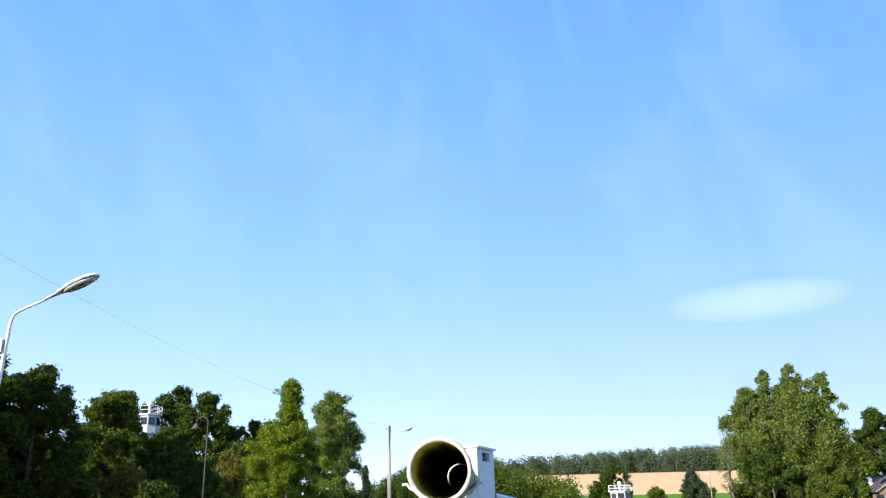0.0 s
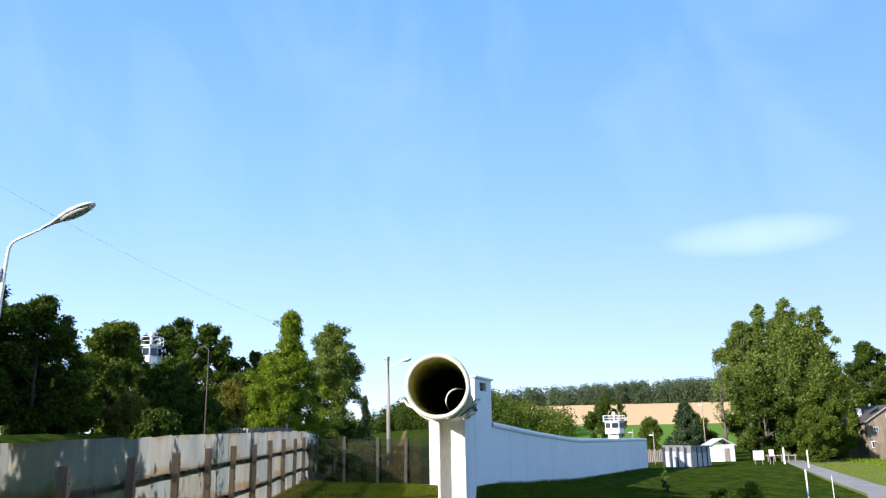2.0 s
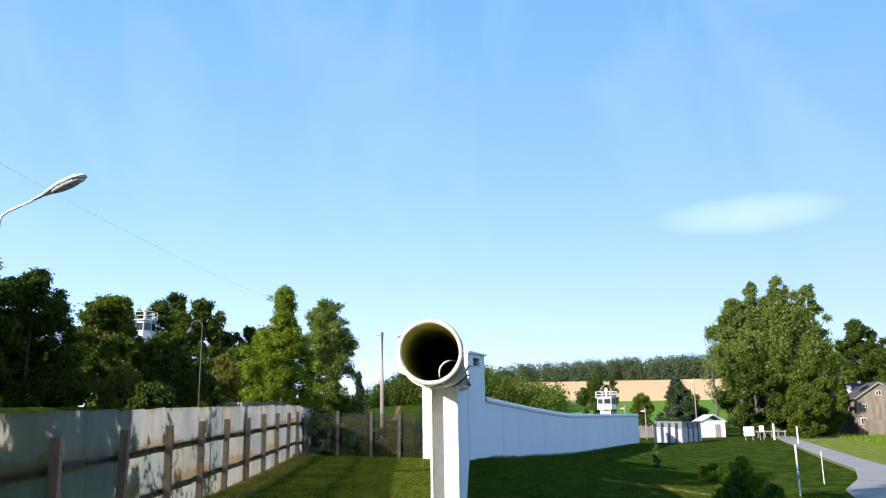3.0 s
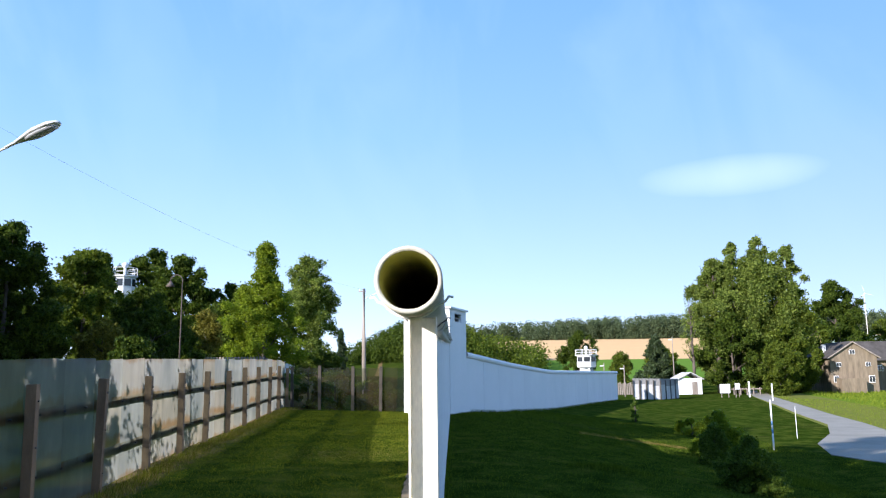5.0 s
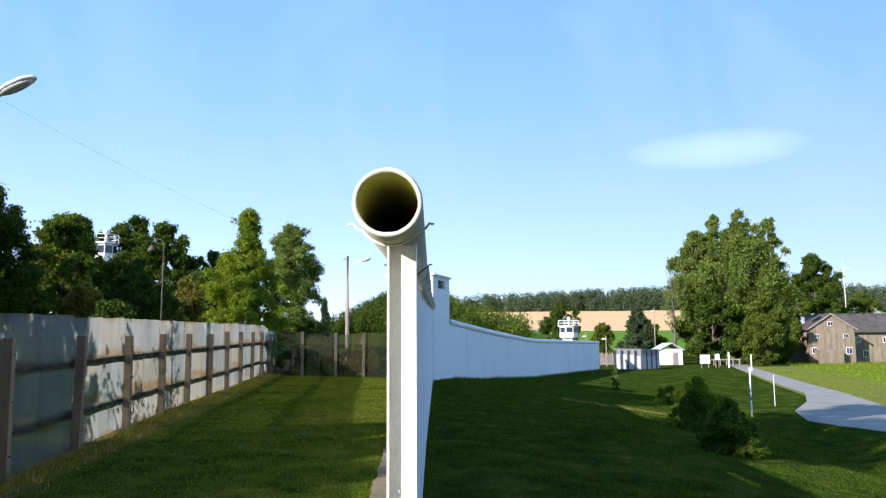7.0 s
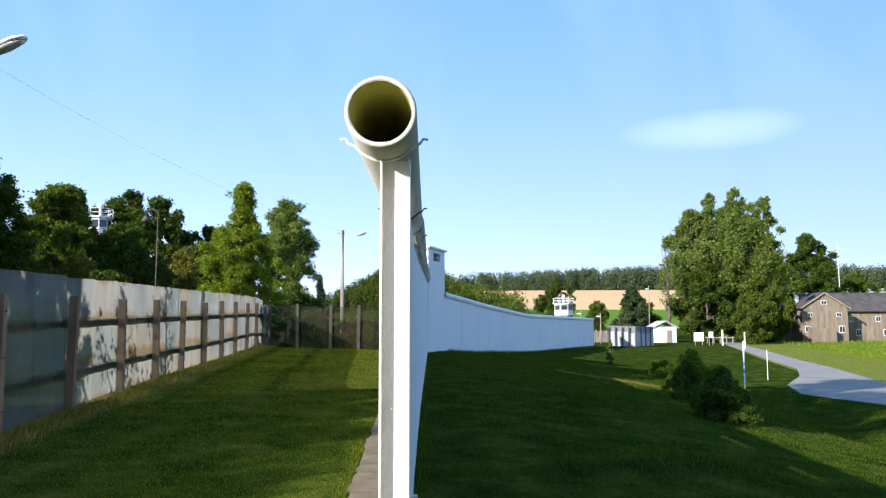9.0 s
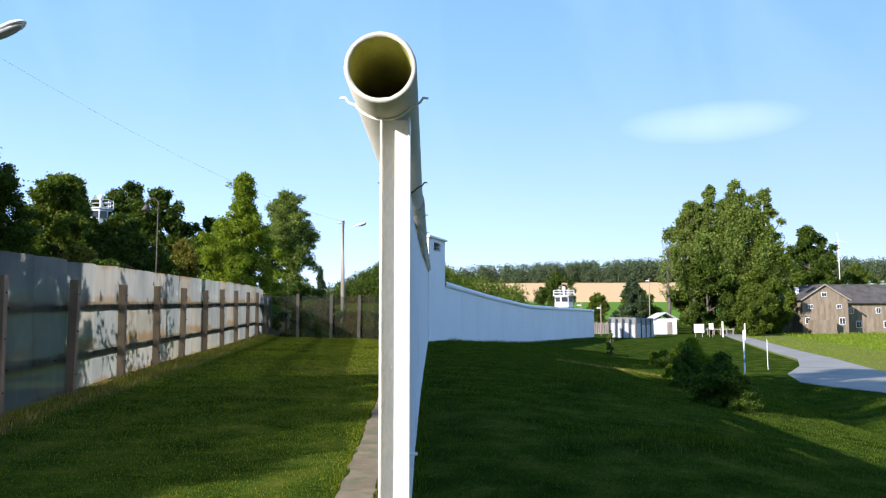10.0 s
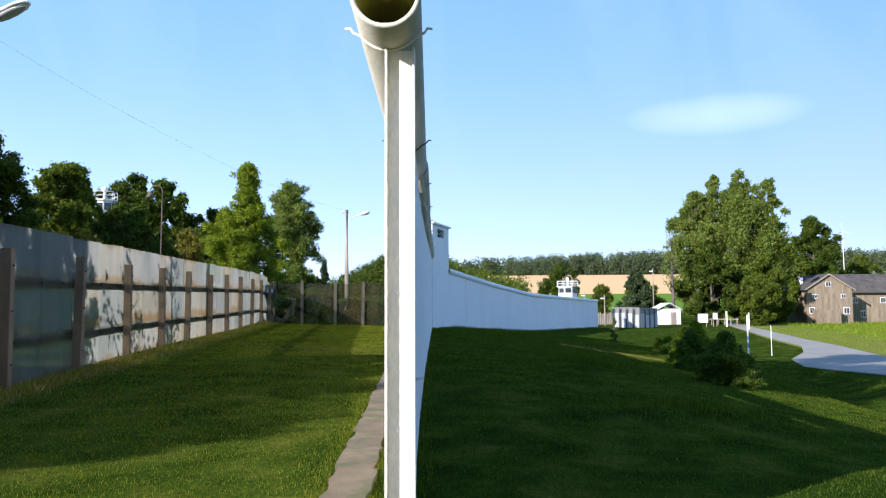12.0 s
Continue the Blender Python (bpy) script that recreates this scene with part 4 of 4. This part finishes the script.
def window(ob, x, y, z, w, h, turn=0.0):
    f = part("window", bx(w, 0.10, h, (0, 0, 0), bevel=0.01), M_BRIGHT, ob, "white-framed window")
    f.matrix_basis = Matrix.LocRotScale((x, y, z), Euler((0, 0, turn)), None)
    for k in (-1, 1):
        part("pane", bx(w * 0.40, 0.03, h * 0.84, (k * w * 0.23, -0.05, h * 0.08)), M_GLASS, f)


house = thing("farmhouse", "old brown rendered farmhouse with dark slate roofs and small windows", "house", (54.2, 112.0, ground_z(58, 112, False)), turn=radians(-4))
house.scale = (0.925, 0.925, 0.925)
HW, EAVE, RIDGE, LONG = 7.1, 5.5, 7.8, 10.5
bm = bmesh.new()
sec = [(0, -0.5), (HW, -0.5), (HW, EAVE), (HW / 2, RIDGE), (0, EAVE)]
fr = [bm.verts.new((x, 0, z)) for x, z in sec]
bk = [bm.verts.new((x, LONG, z)) for x, z in sec]
bm.faces.new(fr)
bm.faces.new(list(reversed(bk)))
for i in range(5):
    bm.faces.new((fr[i], bk[i], bk[(i + 1) % 5], fr[(i + 1) % 5]))
part("wall", bm, M_PLASTER, house)
for sgn in (-1, 1):
    ang = math.atan2(RIDGE - EAVE, HW / 2)
    ln = math.hypot(RIDGE - EAVE, HW / 2) + 0.5
    o = part("roof", bx(ln, LONG + 0.6, 0.16, (ln / 2, LONG / 2, 0)), M_ROOF, house, "dark slate roof slope")
    o.matrix_basis = Matrix.LocRotScale((HW / 2, 0, RIDGE + 0.02), Euler((0, ang if sgn > 0 else math.pi - ang, 0)), None) if sgn > 0 else Matrix.LocRotScale((HW / 2 - ln * math.cos(ang), 0, RIDGE + 0.02 - ln * math.sin(ang)), Euler((0, -ang, 0)), None)
    part("bargeboard", tb([(HW / 2, -0.32, RIDGE), (HW / 2 + sgn * ln * math.cos(ang), -0.32, RIDGE - ln * math.sin(ang))], 0.1, 6), M_WOOD, house)
for x, z, w, h in ((1.3, 4.0, 0.75, 0.65), (3.45, 5.9, 0.85, 0.7), (5.7, 4.0, 0.75, 0.65), (6.1, 1.5, 0.9, 1.1), (0.8, 1.6, 0.75, 1.0)):
    window(house, x, -0.03, z, w, h)
part("chimney", bx(0.6, 0.6, 1.3, (1.1, 5, RIDGE - 1.5), bevel=0.02), M_BRIGHT, house, "white chimney stack")
part("porch", bx(3.6, 2.0, 2.6, (2.6, -1.03, -0.4), bevel=0.03), M_PLASTER, house, "low lean-to of yellowish render")
wing = thing("farmhouse_wing", "long brown timbered farm wing under a dark slate roof", "house", (60.8, 115.6, ground_z(64, 116, False)), turn=radians(-3))
wing.scale = (0.925, 0.925, 0.925)
part("wall", bx(30, 6, 5.6, (15, 3.0, -0.5)), M_PLASTER, wing)
for sgn in (-1, 1):
    o = part("roof", bx(31, 4.9, 0.16, (15, 2.45, 0)), M_ROOF, wing, "dark slate roof slope")
    o.matrix_basis = Matrix.LocRotScale((0, -0.6, 4.8), Euler((radians(40), 0, 0)), None) if sgn < 0 else Matrix.LocRotScale((30, 6.6, 4.8), Euler((radians(40), 0, math.pi)), None)
part("gable", bx(29.6, 0.1, 2.6, (15, 3.0, 5.102)), M_PLASTER, wing)
for k in range(6):
    window(wing, 2.6 + 4.4 * k, -0.03, 3.2, 0.8, 0.95)
    window(wing, 3.8 + 4.4 * k, -0.03, 0.9, 0.9, 1.1)
hall = thing("farm_hall", "long low green sheet-metal hall on the rise", "barn", (112, 225, ground_z(112, 225, False)))
part("wall", bx(60, 14, 11, (30, 7, 0)), M_GREENMETAL, hall)
part("roof", bx(61, 15, 0.4, (30, 7, 11.002), bevel=0.05), M_GREENMETAL, hall)
turbine = thing("wind_turbine", "slim white wind turbine mast far off", "wind turbine", (209, 400, ground_z(209, 400, False)))
part("mast", tb([(0, 0, 0), (0, 0, 22)], [0.22, 0.12], 10), M_BRIGHT, turbine, "", True)
for k in range(3):
    a = math.pi / 2 + k * 2.094 + 0.25
    part("blade", tb([(0, -0.8, 22), (math.cos(a) * 2, -0.8, 22 + math.sin(a) * 2), (math.cos(a) * 4.5, -0.8, 22 + math.sin(a) * 4.5)], [0.05, 0.06, 0.03], 6), M_BRIGHT, turbine)
hut = thing("hut", "small white garden hut with a pale low-pitched roof", "hut", (32.4, 112, ground_z(33.5, 112, False)), turn=0.1)
part("wall", bx(3.4, 3, 2.6, (1.7, 1.5, -0.3), bevel=0.02), M_BRIGHT, hut)
for sgn in (-1, 1):
    o = part("roof", bx(2.2, 3.5, 0.1, (1.1, 1.5, 0)), M_GREYPANEL, hut)
    o.matrix_basis = Matrix.LocRotScale((1.7, 0, 3.1), Euler((0, radians(27), 0)), None) if sgn > 0 else Matrix.LocRotScale((1.7 - 2.2 * math.cos(radians(27)), 0, 3.1 - 2.2 * math.sin(radians(27))), Euler((0, radians(-27), 0)), None)
part("door", bx(0.8, 0.06, 1.8, (2.3, -0.02, 0.0)), M_WOOD, hut, "plain wooden door")
cottage = thing("cottage", "pale cottage half hidden behind the trees", "house", (-23.6, 100, ground_z(-22.6, 100, False)))
part("wall", bx(3.2, 4, 2.6, (1.6, 2, 0)), M_BRIGHT, cottage)
part("roof", bx(3.6, 4.4, 0.3, (1.6, 2, 2.602), bevel=0.05), M_ROOF, cottage)

# concrete screen fence beyond the wall's end
screen = thing("screen_fence", "row of pale sheet panels on dark posts beyond the wall", "fence")
SP = [(21.3, 92.0), (22.15, 92.1), (23.0, 92.2), (23.85, 92.3), (24.7, 92.4), (25.8, 94.3), (26.9, 96.2), (28.0, 98.1), (29.0, 100)]
for (x0, y0), (x1, y1) in zip(SP, SP[1:]):
    gz = ground_z(x0, y0, False)
    d = Vector((x1 - x0, y1 - y0))
    o = part("panel", bx(d.length - 0.04, 0.04, 2.45, (d.length / 2, 0.08, 0), bevel=0.01), M_MESH, screen, "greyed upper sheet")
    o.matrix_basis = Matrix.LocRotScale((x0, y0, gz), Euler((0, 0, math.atan2(d.y, d.x))), None)
    o = part("panel", bx(d.length - 0.22, 0.03, 1.75 + random.uniform(-0.2, 0.1), (d.length / 2, 0.03, 0), bevel=0.008), M_GREYPANEL, screen, "pale lower sheet")
    o.matrix_basis = Matrix.LocRotScale((x0, y0, gz), Euler((0, 0, math.atan2(d.y, d.x))), None)
    part("post", bx(0.10, 0.10, 2.3, (x0, y0 - 0.1, gz), bevel=0.01), M_DARKPOST, screen)
back = thing("garden_fence", "brown wooden garden fence beyond the wall", "fence")
for k in range(26):
    x = 19.5 + k * 0.28
    part("picket", bx(0.2, 0.04, 1.6 + 0.1 * (k % 3), (x, 112 + 0.1 * k, ground_z(x, 112, False))), M_WOOD, back)

# ---- posts and signs by the lane ----


def marker(label, x, y, h, w, banded):
    gz = ground_z(x, y, False)
    ob = thing("marker_post", label, "post", (x, y, gz))
    if banded:
        z = 0.0
        for k, (frac, mat) in enumerate([(0.34, M_BRIGHT), (0.08, M_BLUE), (0.08, M_BRIGHT), (0.08, M_BLUE), (0.42, M_BRIGHT)]):
            part("band", tb([(0, 0, z + 0.001), (0, 0, z + frac * h)], w, 12), mat, ob, "", True)
            z += frac * h
        part("cap", tb([(0, 0, h + 0.001), (0, 0, h + 0.05)], [w, w * 0.3], 12), M_BRIGHT, ob, "", True)
    else:
        part("shaft", bx(w * 2, w * 2, h + 0.2, (0, 0, -0.2), bevel=w * 0.3), M_BRIGHT, ob)
        part("tip", bx(w * 1.5, w * 1.5, 0.05, (0, 0, h + 0.001), bevel=w * 0.2), M_GALV, ob)


marker("white boundary post with blue bands beside the ditch", 13.9, 31.5, 2.1, 0.036, True)
marker("thin pale stake at the edge of the lane", 17.5, 37.6, 1.55, 0.014, False)
marker("white boundary post beside the distant lane", 38.0, 100, 2.0, 0.09, False)
marker("white boundary post beside the distant lane", 36.2, 88, 1.9, 0.06, False)
for x, y, w, h, z in ((34.9, 100, 1.3, 1.15, 0.55), (36.5, 100, 0.6, 0.8, 1.0)):
    gz = ground_z(x, y, False)
    ob = thing("notice_board", "plain white notice board on two legs beside the lane", "sign", (x, y, gz))
    part("board", bx(w, 0.06, h, (0, 0, z), bevel=0.01), M_BRIGHT, ob)
    for k in (-1, 1):
        part("leg", bx(0.07, 0.07, z + 0.3, (k * w * 0.35, 0.07, -0.1)), M_WOOD, ob)
for x, y, top in ((33.4, 118, 8.6), (20.4, 105, 4.6), (22.9, 104, 4.2)):
    gz = ground_z(x, y, False)
    ob = thing("lamp_post", "slim pale lamp post in the village", "lamp post", (x, y, gz))
    part("pole", tb([(0, 0, -0.2), (0, 0, top - gz)], [0.09, 0.06], 8), M_WOOD, ob, "", True)
    part("lamp_head", bx(0.5, 0.2, 0.14, (-0.3, 0, top - gz - 0.5), bevel=0.03), M_BRIGHT, ob)
part_rail = thing("lane_railing", "low wooden railing beside the distant lane", "railing")
for k in range(5):
    part("post", bx(0.12, 0.12, 1.0, (38.8 + k * 0.9, 108, ground_z(40, 108, False)), bevel=0.02), M_WOOD, part_rail)
part("rail", bx(4.2, 0.1, 0.14, (40.6, 108.1, ground_z(40, 108, False) + 0.75), bevel=0.02), M_WOOD, part_rail)

# tall trees added out of view on the bank; their high crowns shade the lawn
for k, (x, y, top, r, leaves) in enumerate([(-18, 12.2, 18.5, 2.8, 3500), (-16, 0.0, 20, 3.1, 4500), (-16, -5.6, 19, 2.5, 2600)]):
    T("tree", "added unseen tree with a high crown that shades the lawn", x, y, top, r, LEAF_DARK, leaves, 0.30, 0.52, seed=100 + k)
# lower trees added out of view, to shade the first bays of the sheet fence
for k, (x, y, top, r) in enumerate([(-11.9, 4.8, 7.2, 1.5), (-11.7, 2.4, 7.4, 1.8), (-11.4, -0.6, 6.2, 1.8), (-11.6, -3.6, 5.8, 1.8)]):
    T("tree", "added unseen bushy tree that shades the near bays of the sheet fence", x, y, top, r, LEAF_MID, 4000, 0.16, 0.12, seed=110 + k)


# ---- grass blades on the strip and the lawn ----


def blades(name, label, count, region, size, seed, colour):
    g = np.random.default_rng(seed)
    x0, x1, y0, y1 = region
    x, y = g.uniform(x0, x1, count), y0 + (y1 - y0) * g.random(count) ** 1.5
    keep = ~((x > -0.62 - 0.022 * y) & (x < -0.31 - 0.022 * y) & (y < 30)) | (g.random(count) < 0.05)
    keep &= (x < 16) | ((x > 12.6 + 0.29 * y) if x1 < 50 else (x > 22.3 + 0.247 * y))
    x, y = x[keep], y[keep]
    n = len(x)
    z = np.array([ground_z(a, b) for a, b in zip(x, y)])
    a = g.uniform(0, 2 * math.pi, n)
    s = size * (0.5 + g.random(n)) * (1 + 0.045 * y)
    lean = g.normal(size=(n, 2)) * 0.5
    w = s * 0.16
    v = np.empty((n, 3, 3))
    v[:, 0] = np.stack([x - np.cos(a) * w, y - np.sin(a) * w, z - 0.01], 1)
    v[:, 1] = np.stack([x + np.cos(a) * w, y + np.sin(a) * w, z - 0.01], 1)
    v[:, 2] = np.stack([x + lean[:, 0] * s, y + lean[:, 1] * s, z + s], 1)
    me = bpy.data.meshes.new(name)
    me.vertices.add(n * 3)
    me.vertices.foreach_set("co", v.reshape(-1))
    me.loops.add(n * 3)
    me.loops.foreach_set("vertex_index", np.arange(n * 3, dtype=np.int32))
    me.polygons.add(n)
    me.polygons.foreach_set("loop_start", np.arange(0, n * 3, 3, dtype=np.int32))
    me.update(calc_edges=True)
    me.materials.append(colour)
    tagged(new(name, me), label, "grass", kind="stuff")


# strip blades yellower than the lawn's: sunlight through the fence put into their colour
LEAF_SUNNY_GRASS = leaf_material("grass blades", (0.040, 0.058, 0.006), (0.135, 0.146, 0.014), 0.40, 0.0)
blades("grass", "short mown grass on the strip between fence and wall", 230000, (-7.6, -0.05, 0.5, 34), 0.017, 1, LEAF_SUNNY_GRASS)
LEAF_LAWN = leaf_material("lawn grass blades", (0.020, 0.041, 0.005), (0.088, 0.122, 0.014), 0.40, 0.0)
blades("grass", "mown grass with rougher tufts on the lawn", 260000, (0.05, 15, 1.5, 44), 0.020, 2, LEAF_LAWN)
LEAF_HAY = leaf_material("meadow grass", (0.10, 0.15, 0.012), (0.21, 0.25, 0.030), 0.45, 0.0)


blades("verge_grass", "short sunlit grass with dry stripes beside the lane", 50000, (20, 42, 30, 105), 0.022, 4, LEAF_HAY)
blades("meadow_grass", "tall sunlit yellow-green meadow grass beside the lane", 60000, (30, 95, 44, 150), 0.05, 3, LEAF_HAY)
for k, (x, y, r, top) in enumerate([(-7.1, 3.4, 0.9, 3.2), (-7.6, 6.0, 0.8, 3.15), (-8.6, 4.4, 1.2, 3.3), (-8.9, 7.4, 1.1, 3.1), (-7.2, 0.9, 1.0, 3.0)]):
    T("bush", "wild greenery pressed against the back of the fence", x, y, top, r, LEAF_MID, 4200, 0.11, 0.0, seed=120 + k, category="bush", lobes=26)

# dry grass at the fence foot; its pale tone also paints two sunlit marks
LEAF_STRAW = leaf_material("dry grass", (0.12, 0.10, 0.025), (0.28, 0.22, 0.075), 0.35, 0.0)


def tufts(name, label, count, spot, size, seed, colour):
    g = np.random.default_rng(seed)
    rows = []
    for k in range(count):
        x, y = spot(g)
        z, s, a = ground_z(x, y), size * (0.4 + g.random()), g.uniform(0, 6.28)
        w = s * 0.06
        rows.append(((x - math.cos(a) * w, y - math.sin(a) * w, z - 0.01), (x + math.cos(a) * w, y + math.sin(a) * w, z - 0.01), (x + g.normal() * s * 0.35, y + g.normal() * s * 0.35, z + s)))
    me = mesh_from(name, [v for r in rows for v in r], [(3 * k, 3 * k + 1, 3 * k + 2) for k in range(count)], colour)
    tagged(new(name, me), label, "grass", kind="stuff")


def foot_of_fence(g):
    y = g.uniform(1.8, 37)
    return fence_x(y) + 0.12 + abs(g.normal()) * 0.22, y


def foot_of_wall(g):
    y = g.uniform(0.3, 33)
    return wall_x(y) + (0.08 + abs(g.normal()) * 0.06) * (1 if g.random() < 0.6 else -1), y


def foot_of_far_wall(g):
    s = g.random()
    p = WALL_A.lerp(WALL_B, s)
    return p.x + 0.05 + abs(g.normal()) * 0.2, p.y - abs(g.normal()) * 0.1


def on_mounds(g):
    cx, cy = ((3.6, 7.2), (3.8, 15.5), (9.8, 19.0), (11.0, 20.5))[int(g.integers(4))]
    return cx + g.normal() * 0.55, cy + g.normal() * 0.45


tufts("grass_tufts", "long dry grass at the foot of the sheet fence", 14000, foot_of_fence, 0.09, 11, LEAF_STRAW)
tufts("grass_tufts", "long green grass at the foot of the sheet fence", 9000, foot_of_fence, 0.11, 12, LEAF_SUNNY_GRASS)
tufts("grass_tufts", "unmown grass along the foot of the wall", 5000, foot_of_wall, 0.09, 13, LEAF_LAWN)
tufts("grass_tufts", "unmown grass along the foot of the wall", 5000, foot_of_far_wall, 0.16, 14, LEAF_LAWN)
def path_edge(g):
    y = g.uniform(0.5, 16)
    return -0.455 - 0.022 * y + (0.17 + abs(g.normal()) * 0.05 if g.random() < 0.45 else -0.17 - abs(g.normal()) * 0.07), y


# straw tufts put the sunlit band into colour, over yellowed dry moss
def sunny_band(g):
    return -2.7 + g.normal() * 1.1, 16.9 + g.normal() * 0.9


tufts("grass_tufts", "longer grass overhanging the edges of the slab path", 5000, path_edge, 0.045, 17, LEAF_SUNNY_GRASS)
tufts("grass_tufts", "straw-coloured tufts for dry moss and a sunlit band on the strip", 5000, sunny_band, 0.035, 18, LEAF_STRAW)


# pale straw tufts stand in for a thin sunlit streak across the lawn
def sun_sliver(g):
    s = g.random()
    return 5.2 + 4.6 * s, 29.2 + 1.2 * s + g.normal() * 0.12


tufts("grass_tufts", "line of straw-coloured tufts imitating a sliver of sun on the lawn", 2500, sun_sliver, 0.10, 16, LEAF_STRAW)
tufts("grass_tufts", "rough tussocks on low mounds in the lawn", 6000, on_mounds, 0.10, 15, LEAF_LAWN)
# sparse trees added out of view to throw dappled shade on the sheets
for k, (x, y, top, r) in enumerate([(-12.4, 8.6, 6.2, 1.5), (-13.2, 12.0, 6.8, 1.6)]):
    T("tree", "added unseen sparse tree that dapples the sheet fence with shade", x, y, top, r, LEAF_MID, 110, 0.2, 0.25, seed=140 + k, lobes=24)
picket = thing("picket_fence", "pale wooden picket fence on the grassy bank", "fence")
for k in range(34):
    x = -18.5 + k * 0.2
    part("picket", bx(0.13, 0.03, 0.9, (x, 47.0, ground_z(x, 47.0, False) + 0.05)), M_WOOD, picket)
for z in (0.3, 0.75):
    x0, x1 = -18.6, -11.8
    part("rail", tb([(x0, 47.05, ground_z(x0, 47, False) + z), (-15, 47.05, ground_z(-15, 47, False) + z), (x1, 47.05, ground_z(x1, 47, False) + z)], 0.04, 6), M_WOOD, picket)

# unseen trees added behind the viewpoint: they block skylight from the near lawn
for k, (x, y, top, r) in enumerate([(5.5, -10.5, 10, 3.8), (12.0, -8.5, 11, 4.2), (19.0, -6.0, 10, 4.0), (10.0, -16.0, 13, 4.6)]):
    T("tree", "added unseen tree behind the viewpoint that dims the near lawn", x, y, top, r, LEAF_DARK, 4500, 0.30, 0.04, seed=180 + k)
